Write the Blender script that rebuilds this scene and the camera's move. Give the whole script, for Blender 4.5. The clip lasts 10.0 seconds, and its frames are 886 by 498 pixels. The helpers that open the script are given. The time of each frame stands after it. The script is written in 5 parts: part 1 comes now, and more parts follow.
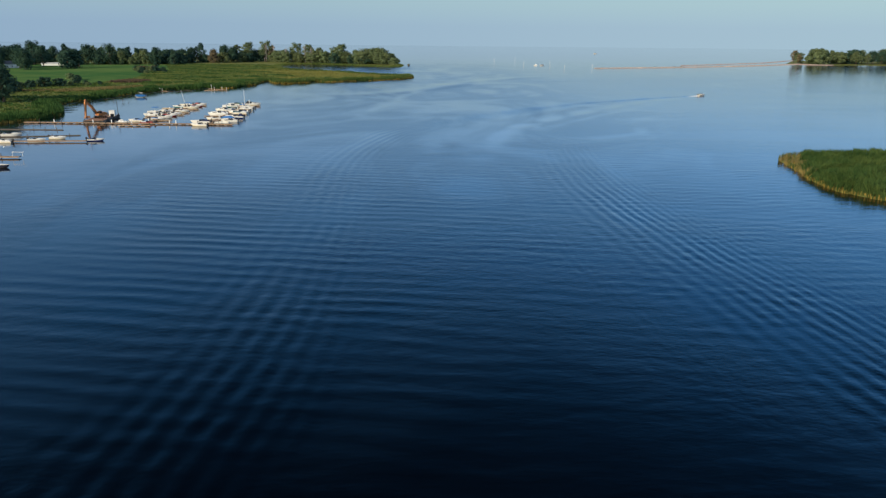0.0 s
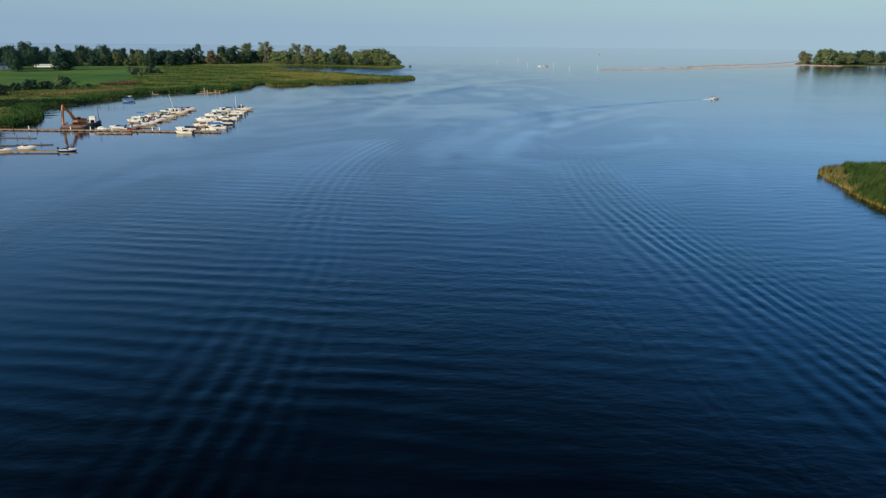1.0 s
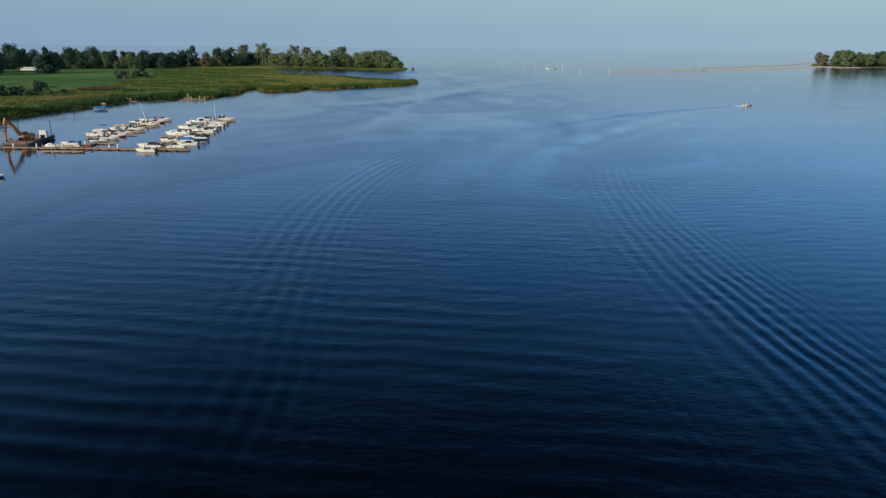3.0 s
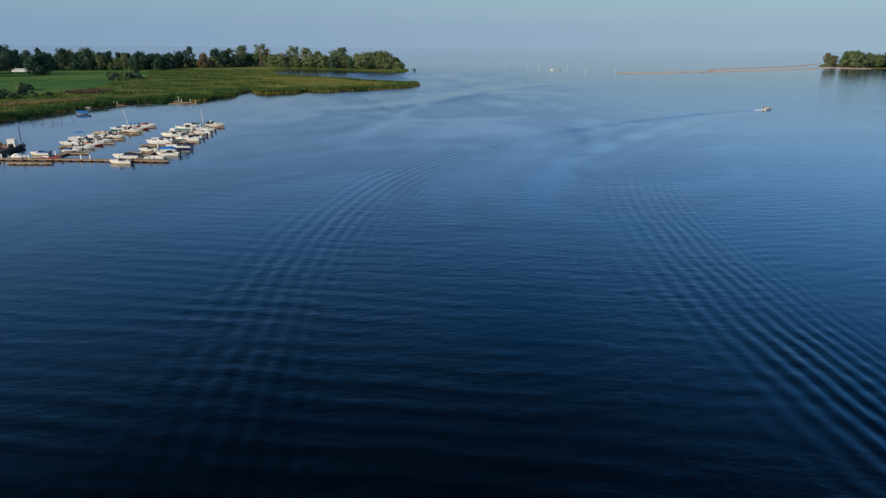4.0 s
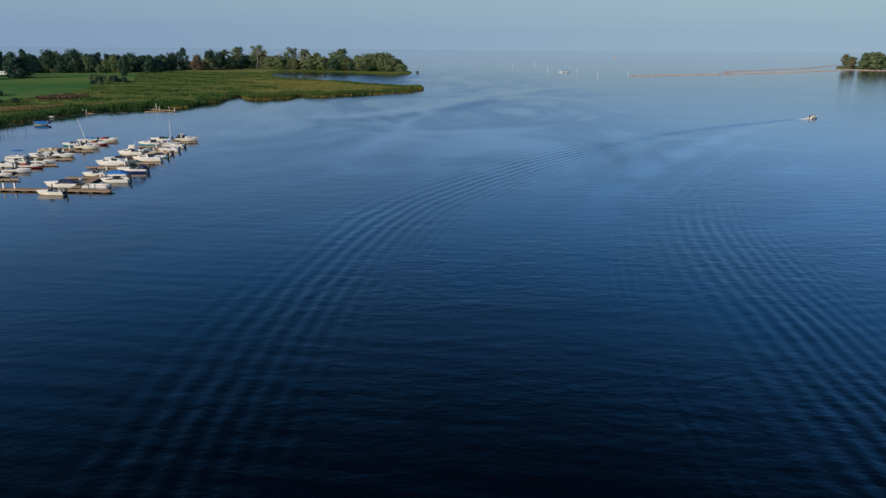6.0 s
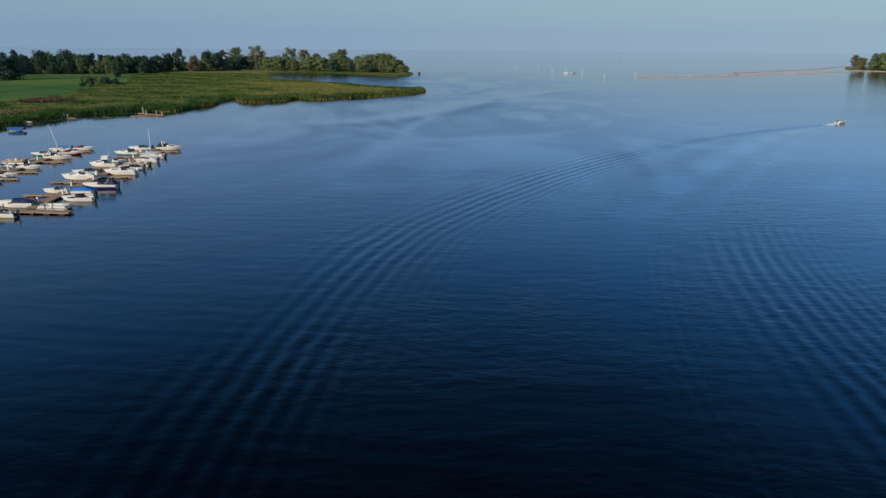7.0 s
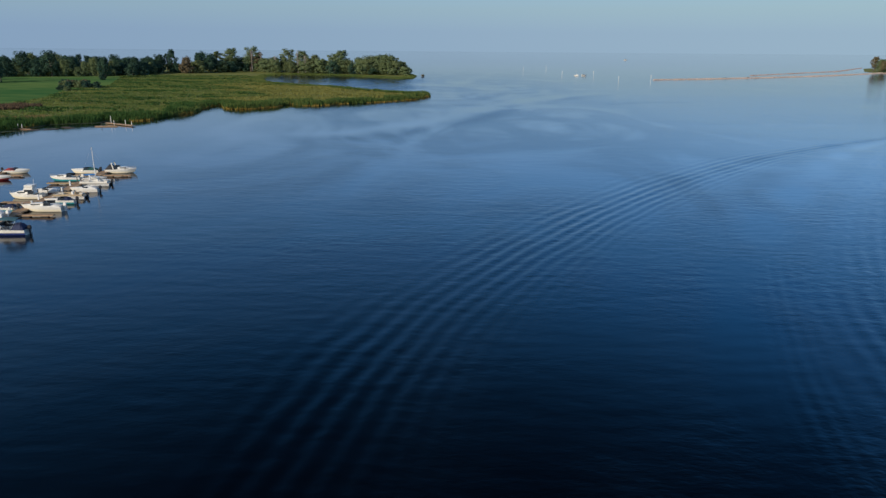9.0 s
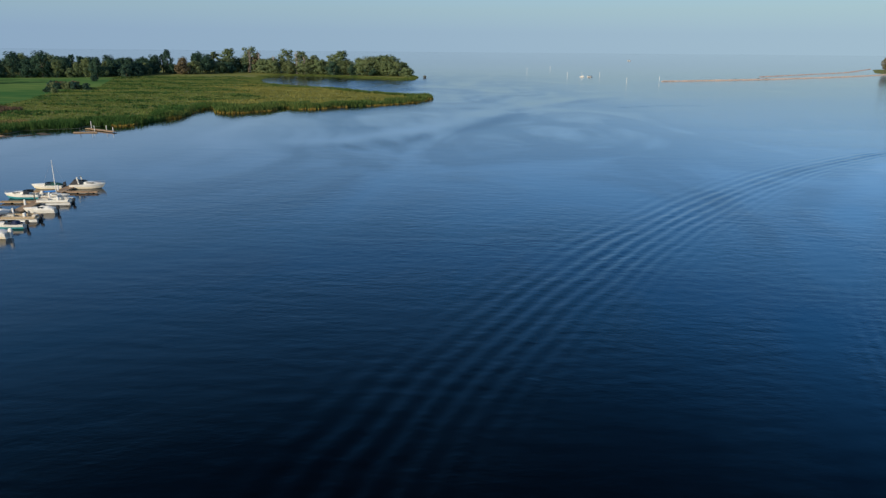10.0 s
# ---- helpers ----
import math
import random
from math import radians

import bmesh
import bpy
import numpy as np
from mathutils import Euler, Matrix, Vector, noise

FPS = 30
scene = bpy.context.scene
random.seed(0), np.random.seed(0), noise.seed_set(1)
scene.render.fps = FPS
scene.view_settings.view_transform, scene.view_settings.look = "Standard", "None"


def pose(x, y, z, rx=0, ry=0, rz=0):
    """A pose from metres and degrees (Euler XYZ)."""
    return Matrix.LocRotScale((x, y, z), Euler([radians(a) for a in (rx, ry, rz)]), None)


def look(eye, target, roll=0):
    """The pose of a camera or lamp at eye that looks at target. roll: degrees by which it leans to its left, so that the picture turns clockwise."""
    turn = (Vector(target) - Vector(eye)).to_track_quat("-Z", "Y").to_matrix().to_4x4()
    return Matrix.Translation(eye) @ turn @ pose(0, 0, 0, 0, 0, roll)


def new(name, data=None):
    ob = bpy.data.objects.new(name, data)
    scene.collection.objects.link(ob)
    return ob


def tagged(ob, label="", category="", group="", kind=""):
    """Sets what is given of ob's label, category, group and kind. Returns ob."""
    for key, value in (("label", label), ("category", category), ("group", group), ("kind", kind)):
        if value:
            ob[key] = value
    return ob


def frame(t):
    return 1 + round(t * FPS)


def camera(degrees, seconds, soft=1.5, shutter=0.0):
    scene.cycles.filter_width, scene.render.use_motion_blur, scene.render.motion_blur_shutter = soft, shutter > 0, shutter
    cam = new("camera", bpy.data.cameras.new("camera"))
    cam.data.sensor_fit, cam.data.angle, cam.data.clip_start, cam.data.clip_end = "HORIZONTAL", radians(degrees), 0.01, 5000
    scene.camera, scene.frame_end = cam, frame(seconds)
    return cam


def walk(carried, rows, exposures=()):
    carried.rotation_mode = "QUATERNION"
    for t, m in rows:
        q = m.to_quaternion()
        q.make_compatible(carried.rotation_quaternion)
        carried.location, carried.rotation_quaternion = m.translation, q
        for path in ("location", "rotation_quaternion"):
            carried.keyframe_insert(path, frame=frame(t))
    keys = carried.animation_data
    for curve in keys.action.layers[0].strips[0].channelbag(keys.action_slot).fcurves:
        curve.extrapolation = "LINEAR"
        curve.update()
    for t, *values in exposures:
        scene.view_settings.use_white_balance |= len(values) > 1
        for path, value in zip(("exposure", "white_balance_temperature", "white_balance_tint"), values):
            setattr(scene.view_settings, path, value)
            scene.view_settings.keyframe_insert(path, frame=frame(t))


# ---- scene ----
cam = camera(66.0, 10.0, soft=1.35)


def cam_pose(x, y, z, yaw, pitch, roll):
    """Heading to the left of +y, pitch up, roll: degrees."""
    a, p = radians(yaw), radians(pitch)
    way = Vector((-math.sin(a) * math.cos(p), math.cos(a) * math.cos(p), math.sin(p)))
    return look(Vector((x, y, z)), Vector((x, y, z)) + 50 * way, roll)


walk(cam, [
    (0.0, cam_pose(0.00, 0.00, 29.99, 0.002, -16.918, 0.563)),
    (1.0, cam_pose(-0.64, 18.26, 30.05, 0.143, -16.867, 0.514)),
    (2.0, cam_pose(-1.39, 36.63, 30.10, 0.280, -16.818, 0.475)),
    (3.0, cam_pose(-2.25, 55.10, 30.12, 0.411, -16.769, 0.444)),
    (4.0, cam_pose(-3.22, 73.67, 30.13, 0.536, -16.721, 0.423)),
    (5.0, cam_pose(-4.31, 92.35, 30.12, 0.657, -16.675, 0.411)),
    (6.0, cam_pose(-5.51, 111.12, 30.08, 0.772, -16.629, 0.408)),
    (7.0, cam_pose(-6.82, 130.00, 30.04, 0.882, -16.584, 0.414)),
    (8.0, cam_pose(-8.24, 148.98, 29.97, 0.987, -16.541, 0.429)),
    (9.0, cam_pose(-9.77, 168.06, 29.88, 1.086, -16.498, 0.453)),
    (10.0, cam_pose(-11.41, 187.24, 29.78, 1.180, -16.457, 0.487)),
], exposures=[(0.0, 0.08, 6110, 9), (1.0, 0.02, 6060, 9), (2.5, -0.11, 5920, 9.5), (5.5, -0.23, 5840, 13), (8.0, -0.25, 5840, 13), (9.0, -0.15, 5870, 12), (10.0, 0.0, 6030, 10)])

# ---- light ----
SUN_EL, SUN_AZ = radians(21), math.atan2(-0.68, -0.73)  # azimuth from +y towards +x
world = bpy.data.worlds.new("evening_sky")
scene.world = world
world.use_nodes = True
wn, wl = world.node_tree.nodes, world.node_tree.links
sky = wn.new("ShaderNodeTexSky")
sky.sky_type, sky.sun_disc = "NISHITA", False
sky.sun_elevation, sky.sun_rotation = SUN_EL, SUN_AZ
sky.air_density, sky.dust_density, sky.ozone_density, sky.altitude = 1.0, 0.6, 3.0, 50
coord, split, above, join = (wn.new("ShaderNodeTexCoord"), wn.new("ShaderNodeSeparateXYZ"), wn.new("ShaderNodeMath"), wn.new("ShaderNodeCombineXYZ"))
above.operation, above.inputs[1].default_value = "MAXIMUM", 0.02
wl.new(coord.outputs["Generated"], split.inputs[0])
wl.new(split.outputs["X"], join.inputs[0]), wl.new(split.outputs["Y"], join.inputs[1])
wl.new(split.outputs["Z"], above.inputs[0]), wl.new(above.outputs[0], join.inputs[2])
wl.new(join.outputs[0], sky.inputs[0])
# haze tones low down; higher tones invented, nearly black overhead to darken the water
haze, veil = wn.new("ShaderNodeValToRGB"), wn.new("ShaderNodeMix")
for at, colour in ((0, (1.74, 2.40, 3.32)), (0.025, (1.91, 2.57, 3.26)), (0.05, (2.14, 2.80, 3.12)), (0.075, (2.20, 2.98, 3.52)), (0.12, (2.66, 3.85, 5.60)), (0.2, (1.66, 3.42, 6.05)), (0.34, (0.44, 1.94, 4.50)), (0.5, (0.034, 0.33, 0.88)), (0.62, (0.006, 0.075, 0.21)), (1, (0.01, 0.065, 0.20))):
    e = haze.color_ramp.elements.new(at) if 0 < at < 1 else haze.color_ramp.elements[0 if at == 0 else -1]
    e.color = (*colour, 1)
wl.new(above.outputs[0], haze.inputs[0])
veil.data_type = "RGBA"
veil.inputs["Factor"].default_value = 0.9
# sky tint added by hand: dimmer left, brighter and bluer right, for the reflections
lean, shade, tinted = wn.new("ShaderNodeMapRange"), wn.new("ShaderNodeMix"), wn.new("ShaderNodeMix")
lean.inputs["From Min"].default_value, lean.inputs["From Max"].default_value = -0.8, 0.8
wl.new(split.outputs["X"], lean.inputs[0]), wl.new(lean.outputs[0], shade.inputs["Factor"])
# low haze leans the other way; higher up, added brightness right lifts the water
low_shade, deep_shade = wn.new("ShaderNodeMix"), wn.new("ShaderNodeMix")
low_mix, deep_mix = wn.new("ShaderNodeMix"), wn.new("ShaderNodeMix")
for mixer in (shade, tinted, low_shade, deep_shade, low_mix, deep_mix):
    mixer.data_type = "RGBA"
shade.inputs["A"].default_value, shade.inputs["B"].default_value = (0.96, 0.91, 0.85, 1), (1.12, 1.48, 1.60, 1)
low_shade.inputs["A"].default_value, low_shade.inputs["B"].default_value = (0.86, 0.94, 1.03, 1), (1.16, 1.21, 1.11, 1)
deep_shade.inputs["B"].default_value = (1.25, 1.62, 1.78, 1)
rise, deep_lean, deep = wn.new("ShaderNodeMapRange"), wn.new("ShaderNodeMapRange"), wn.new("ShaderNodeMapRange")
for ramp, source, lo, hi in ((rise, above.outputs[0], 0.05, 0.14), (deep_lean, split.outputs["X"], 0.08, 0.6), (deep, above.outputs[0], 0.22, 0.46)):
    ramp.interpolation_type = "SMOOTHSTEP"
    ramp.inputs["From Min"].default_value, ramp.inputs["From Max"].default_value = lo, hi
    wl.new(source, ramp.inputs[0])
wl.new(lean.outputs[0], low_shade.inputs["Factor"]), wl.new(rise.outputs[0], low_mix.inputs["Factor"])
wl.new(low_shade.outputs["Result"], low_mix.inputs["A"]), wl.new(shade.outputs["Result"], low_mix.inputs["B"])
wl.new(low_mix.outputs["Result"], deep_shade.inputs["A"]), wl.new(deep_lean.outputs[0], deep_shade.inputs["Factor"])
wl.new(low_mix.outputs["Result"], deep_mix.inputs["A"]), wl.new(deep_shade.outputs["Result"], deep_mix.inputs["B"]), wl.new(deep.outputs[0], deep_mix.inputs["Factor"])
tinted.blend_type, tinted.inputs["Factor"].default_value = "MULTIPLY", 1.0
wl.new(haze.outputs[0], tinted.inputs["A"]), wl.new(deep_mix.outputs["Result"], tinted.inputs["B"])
# fill light added to the sky behind, on the sun's side, to lift plants
sky_fill, toward = wn.new("ShaderNodeMix"), wn.new("ShaderNodeMapRange")
sky_fill.data_type, toward.interpolation_type = "RGBA", "SMOOTHSTEP"
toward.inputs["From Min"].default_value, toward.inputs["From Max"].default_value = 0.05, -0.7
sky_fill.inputs["B"].default_value = (3.0, 3.7, 4.6, 1)
wl.new(split.outputs["Y"], toward.inputs[0]), wl.new(toward.outputs[0], sky_fill.inputs["Factor"]), wl.new(tinted.outputs["Result"], sky_fill.inputs["A"])
wl.new(sky.outputs[0], veil.inputs["A"]), wl.new(sky_fill.outputs["Result"], veil.inputs["B"])
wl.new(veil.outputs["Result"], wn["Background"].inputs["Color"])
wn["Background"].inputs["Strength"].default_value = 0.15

sun = new("sun", bpy.data.lights.new("sun", "SUN"))
sun.data.energy, sun.data.angle, sun.data.color = 5.0, radians(0.6), (1.0, 0.83, 0.58)
to_sun = Vector((math.sin(SUN_AZ) * math.cos(SUN_EL), math.cos(SUN_AZ) * math.cos(SUN_EL), math.sin(SUN_EL)))
sun.matrix_world = look(to_sun * 500, (0, 0, 0))


# ---- materials ----
def tree_of(name):
    m = bpy.data.materials.new(name)
    m.use_nodes = True
    return m, m.node_tree.nodes, m.node_tree.links


def material(name, dark, light, scale=1.0, rough=0.6, metal=0.0, bump=0.0, fine=0.0, island=0.0, sheer=0.0, spec=0.5, stretch=1.0):
    """Two tones mixed by noise at two sizes, with bump and a shift per object or per island."""
    m, n, l = tree_of(name)
    b = n["Principled BSDF"]
    b.inputs["Roughness"].default_value, b.inputs["Metallic"].default_value = rough, metal
    b.inputs["Specular IOR Level"].default_value = spec
    where = n.new("ShaderNodeTexCoord")
    big, small = n.new("ShaderNodeTexNoise"), n.new("ShaderNodeTexNoise")
    big.inputs["Scale"].default_value, small.inputs["Scale"].default_value = scale, fine or scale * 9
    big.inputs["Detail"].default_value = 4
    lie = n.new("ShaderNodeMapping")
    lie.inputs["Scale"].default_value = (stretch, 1, 1)
    l.new(where.outputs["Object"], lie.inputs[0])
    for t in (big, small):
        l.new(lie.outputs[0], t.inputs["Vector"])
    add = n.new("ShaderNodeMath")
    add.operation = "MULTIPLY_ADD"
    add.inputs[1].default_value = 0.5
    l.new(small.outputs["Fac"], add.inputs[0])
    half = n.new("ShaderNodeMath")
    half.operation, half.inputs[1].default_value = "MULTIPLY", 0.5
    l.new(big.outputs["Fac"], half.inputs[0]), l.new(half.outputs[0], add.inputs[2])
    ramp = n.new("ShaderNodeValToRGB")
    ramp.color_ramp.elements[0].position, ramp.color_ramp.elements[1].position = 0.36, 0.64
    ramp.color_ramp.elements[0].color, ramp.color_ramp.elements[1].color = (*dark, 1), (*light, 1)
    l.new(add.outputs[0], ramp.inputs[0])
    colour = ramp.outputs[0]
    if island:
        geo, info, hsv = n.new("ShaderNodeNewGeometry"), n.new("ShaderNodeObjectInfo"), n.new("ShaderNodeHueSaturation")
        both = n.new("ShaderNodeMath")
        both.operation = "ADD"
        l.new(geo.outputs["Random Per Island"], both.inputs[0]), l.new(info.outputs["Random"], both.inputs[1])
        span = n.new("ShaderNodeMapRange")
        span.inputs["From Max"].default_value = 2
        span.inputs["To Min"].default_value, span.inputs["To Max"].default_value = 1 - island, 1 + island
        hue = n.new("ShaderNodeMapRange")
        hue.inputs["To Min"].default_value, hue.inputs["To Max"].default_value = 0.5 - 0.05 * island, 0.5 + 0.035 * island
        l.new(info.outputs["Random"], hue.inputs[0]), l.new(hue.outputs[0], hsv.inputs["Hue"])
        l.new(both.outputs[0], span.inputs[0]), l.new(span.outputs[0], hsv.inputs["Value"]), l.new(colour, hsv.inputs["Color"])
        colour = hsv.outputs[0]
    l.new(colour, b.inputs["Base Color"])
    if bump:
        bp = n.new("ShaderNodeBump")
        bp.inputs["Strength"].default_value, bp.inputs["Distance"].default_value = 0.6, bump
        l.new(add.outputs[0], bp.inputs["Height"]), l.new(bp.outputs[0], b.inputs["Normal"])
    if sheer:
        tr, mix = n.new("ShaderNodeBsdfTranslucent"), n.new("ShaderNodeMixShader")
        mix.inputs[0].default_value = sheer
        l.new(colour, tr.inputs["Color"]), l.new(b.outputs[0], mix.inputs[1]), l.new(tr.outputs[0], mix.inputs[2])
        l.new(mix.outputs[0], n["Material Output"].inputs["Surface"])
    return m


def water_material():
    m, n, l = tree_of("lake_water")
    b = n["Principled BSDF"]
    b.inputs["IOR"].default_value = 1.333
    where = n.new("ShaderNodeTexCoord")

    def field(sx, sy, scale, detail=3.0, turn=0.0, warp=0.0):
        mp, t = n.new("ShaderNodeMapping"), n.new("ShaderNodeTexNoise")
        mp.inputs["Scale"].default_value, mp.inputs["Rotation"].default_value = (sx, sy, 1), (0, 0, radians(turn))
        t.inputs["Scale"].default_value, t.inputs["Detail"].default_value, t.inputs["Distortion"].default_value = scale, detail, warp
        l.new(where.outputs["Object"], mp.inputs[0]), l.new(mp.outputs[0], t.inputs["Vector"])
        return t.outputs["Fac"]

    def math_node(op, a, c):
        k = n.new("ShaderNodeMath")
        k.operation = op
        for i, v in enumerate((a, c)):
            if isinstance(v, (int, float)):
                k.inputs[i].default_value = v
            else:
                l.new(v, k.inputs[i])
        return k.outputs[0]

    axes = n.new("ShaderNodeSeparateXYZ")
    l.new(where.outputs["Object"], axes.inputs[0])
    # wind-ruffled patches and calm slicks
    patch = n.new("ShaderNodeMapRange")
    patch.inputs["From Min"].default_value, patch.inputs["From Max"].default_value = 0.42, 0.58
    l.new(field(0.30, 1.0, 0.020, 5, 14, 0.8), patch.inputs[0])
    patch.inputs["To Min"].default_value, patch.inputs["To Max"].default_value = 0.4, 1.3
    # sheltered water by the marina lies calmer
    shelter = n.new("ShaderNodeMapRange")
    l.new(math_node("ADD", axes.outputs["X"], math_node("MULTIPLY", math_node("MAXIMUM", math_node("SUBTRACT", axes.outputs["Y"], 560), 0), 0.7)), shelter.inputs[0])
    shelter.interpolation_type = "SMOOTHSTEP"
    shelter.inputs["From Min"].default_value, shelter.inputs["From Max"].default_value = -120, -50
    shelter.inputs["To Min"].default_value, shelter.inputs["To Max"].default_value = 0.5, 1.0
    ripple = math_node("ADD", math_node("MULTIPLY", field(0.6, 1.0, 0.80, 2.5, 12), 0.85), math_node("MULTIPLY", field(0.8, 1.0, 2.6, 2, -9), 0.27))
    swell = math_node("MULTIPLY", field(0.45, 1.0, 0.26, 2, 8), 1.1)
    # smooth winding streaks left by old wakes
    streak = n.new("ShaderNodeMapRange")
    streak.inputs["From Min"].default_value, streak.inputs["From Max"].default_value = 0.42, 0.70
    streak.inputs["To Min"].default_value, streak.inputs["To Max"].default_value = 1.0, 0.35
    east = n.new("ShaderNodeMapRange")
    east.interpolation_type = "SMOOTHSTEP"
    east.inputs["From Min"].default_value, east.inputs["From Max"].default_value = 20, 120
    east.inputs["To Min"].default_value, east.inputs["To Max"].default_value = 0.0, 0.16
    l.new(axes.outputs["X"], east.inputs[0])
    l.new(math_node("SUBTRACT", field(1.0, 0.5, 0.021, 8, -28, 1.9), east.outputs[0]), streak.inputs[0])
    # the smooth trails and ruffled lines that lie in the surface
    trail, still = n.new("ShaderNodeAttribute"), n.new("ShaderNodeMapRange")
    trail.attribute_name = "calm"
    still.inputs["From Min"].default_value, still.inputs["From Max"].default_value = -1, 1
    still.inputs["To Min"].default_value, still.inputs["To Max"].default_value = 1.75, 0.25
    l.new(trail.outputs["Fac"], still.inputs[0])
    height = math_node("MULTIPLY", math_node("ADD", math_node("MULTIPLY", ripple, patch.outputs[0]), swell), math_node("MULTIPLY", streak.outputs[0], still.outputs[0]))
    lull = n.new("ShaderNodeMapRange")
    lull.inputs["From Min"].default_value, lull.inputs["From Max"].default_value = 500, 1600
    lull.inputs["To Min"].default_value, lull.inputs["To Max"].default_value = 1.0, 0.12
    l.new(axes.outputs["Y"], lull.inputs[0])
    bp = n.new("ShaderNodeBump")
    bp.inputs["Strength"].default_value, bp.inputs["Distance"].default_value = 1.0, 0.046
    l.new(math_node("MULTIPLY", height, math_node("MULTIPLY", shelter.outputs[0], lull.outputs[0])), bp.inputs["Height"]), l.new(bp.outputs[0], b.inputs["Normal"])
    # fine ruffling blurs the mirror except on the calm streaks and far out on the lake
    far = n.new("ShaderNodeMapRange")
    far.inputs["From Min"].default_value, far.inputs["From Max"].default_value = 560, 1250
    far.inputs["To Min"].default_value, far.inputs["To Max"].default_value = 1.0, 0.15
    l.new(axes.outputs["Y"], far.inputs[0])
    ruffled = math_node("MULTIPLY", math_node("MULTIPLY", streak.outputs[0], still.outputs[0]), math_node("MULTIPLY", far.outputs[0], shelter.outputs[0]))
    ruffled = math_node("MULTIPLY", ruffled, math_node("SUBTRACT", 1.0, math_node("MULTIPLY", east.outputs[0], 2.6)))
    l.new(math_node("ADD", math_node("MULTIPLY", ruffled, 0.18), 0.02), b.inputs["Roughness"])
    ramp = n.new("ShaderNodeValToRGB")
    ramp.color_ramp.elements[0].color, ramp.color_ramp.elements[1].color = (0.0002, 0.0006, 0.0014, 1), (0.0004, 0.0011, 0.0025, 1)
    l.new(field(1, 1, 0.02, 2), ramp.inputs[0]), l.new(ramp.outputs[0], b.inputs["Base Color"])
    return m


WATER = water_material()
MARSH = material("marsh_soil", (0.125, 0.145, 0.04), (0.195, 0.20, 0.058), 0.04, 0.95, bump=0.25, fine=0.6, spec=0.08)
LAWN = material("mown_grass", (0.045, 0.125, 0.042), (0.13, 0.20, 0.06), 0.012, 1.0, bump=0.03, fine=0.12, spec=0.0, stretch=0.4)
REED_GREEN = material("green_reed", (0.034, 0.085, 0.022), (0.078, 0.135, 0.036), 0.08, 0.7, island=0.12, sheer=0.35, spec=0.08)
REED_OLIVE = material("olive_marsh_grass", (0.095, 0.15, 0.04), (0.18, 0.21, 0.058), 0.016, 0.75, island=0.06, sheer=0.4, stretch=0.4, fine=0.07, spec=0.08)
REED_ISLET = material("dark_island_reed", (0.028, 0.068, 0.018), (0.085, 0.12, 0.032), 0.13, 0.7, island=0.18, sheer=0.25, spec=0.08)
REED_GOLD = material("golden_olive_grass", (0.18, 0.19, 0.05), (0.28, 0.26, 0.075), 0.02, 0.75, island=0.06, sheer=0.4, stretch=0.3, fine=0.09, spec=0.08)
REED_STRAW = material("dry_straw_stems", (0.26, 0.175, 0.04), (0.42, 0.29, 0.075), 0.2, 0.8, island=0.25, sheer=0.2, spec=0.08)
REED_RUST = material("rust_brown_sedge", (0.085, 0.06, 0.04), (0.14, 0.10, 0.065), 0.2, 0.85, island=0.25, sheer=0.15, spec=0.08)
# the blue in these leaf tones stands in for distance haze
LEAF = material("broad_leaves", (0.029, 0.070, 0.052), (0.070, 0.120, 0.076), 0.06, 0.65, island=0.16, sheer=0.40, spec=0.08)
LEAF_YELLOW = material("yellowing_leaves", (0.10, 0.085, 0.02), (0.17, 0.13, 0.035), 0.12, 0.65, island=0.18, sheer=0.22, spec=0.08)
# paler than willow alone: distance haze is mixed into the leaf colour
LEAF_WILLOW_HAZED = material("haze_paled_willow_leaves", (0.13, 0.185, 0.092), (0.24, 0.285, 0.135), 0.05, 0.65, island=0.16, sheer=0.50, spec=0.08)
REED_TAN = material("dry_tan_grass", (0.16, 0.135, 0.05), (0.24, 0.20, 0.085), 0.05, 0.85, island=0.15, sheer=0.2, spec=0.05)
LEAF_BROWN = material("brown_withered_leaves", (0.115, 0.10, 0.055), (0.19, 0.155, 0.09), 0.2, 0.8, island=0.3, sheer=0.2, spec=0.08)
BARK = material("grey_bark", (0.07, 0.055, 0.042), (0.15, 0.125, 0.10), 0.8, 0.9, bump=0.04, spec=0.08)
BARK_PALE = material("bleached_dead_wood", (0.24, 0.20, 0.18), (0.38, 0.33, 0.30), 0.8, 0.9, bump=0.04, spec=0.08)
GEL_WHITE = material("white_gelcoat", (0.66, 0.64, 0.59), (0.75, 0.73, 0.67), 0.5, 0.28)
GEL_CREAM = material("cream_gelcoat", (0.70, 0.63, 0.47), (0.79, 0.72, 0.56), 0.5, 0.3)
GEL_NAVY = material("navy_gelcoat", (0.015, 0.03, 0.13), (0.03, 0.05, 0.19), 0.6, 0.25)
GEL_RED = material("maroon_gelcoat", (0.16, 0.015, 0.02), (0.24, 0.03, 0.03), 0.6, 0.3)
GEL_TEAL = material("teal_gelcoat", (0.03, 0.20, 0.24), (0.05, 0.27, 0.30), 0.6, 0.3)
ANTIFOUL = material("dark_bottom_paint", (0.02, 0.022, 0.03), (0.045, 0.045, 0.05), 1.0, 0.7)
VINYL = material("pale_vinyl", (0.50, 0.46, 0.38), (0.62, 0.58, 0.50), 1.5, 0.55)
COVER_BLUE = material("bright_blue_canvas", (0.010, 0.11, 0.34), (0.02, 0.16, 0.46), 1.0, 0.8, bump=0.02)
COVER_NAVY = material("navy_canvas", (0.012, 0.02, 0.055), (0.025, 0.035, 0.09), 1.0, 0.8, bump=0.02)
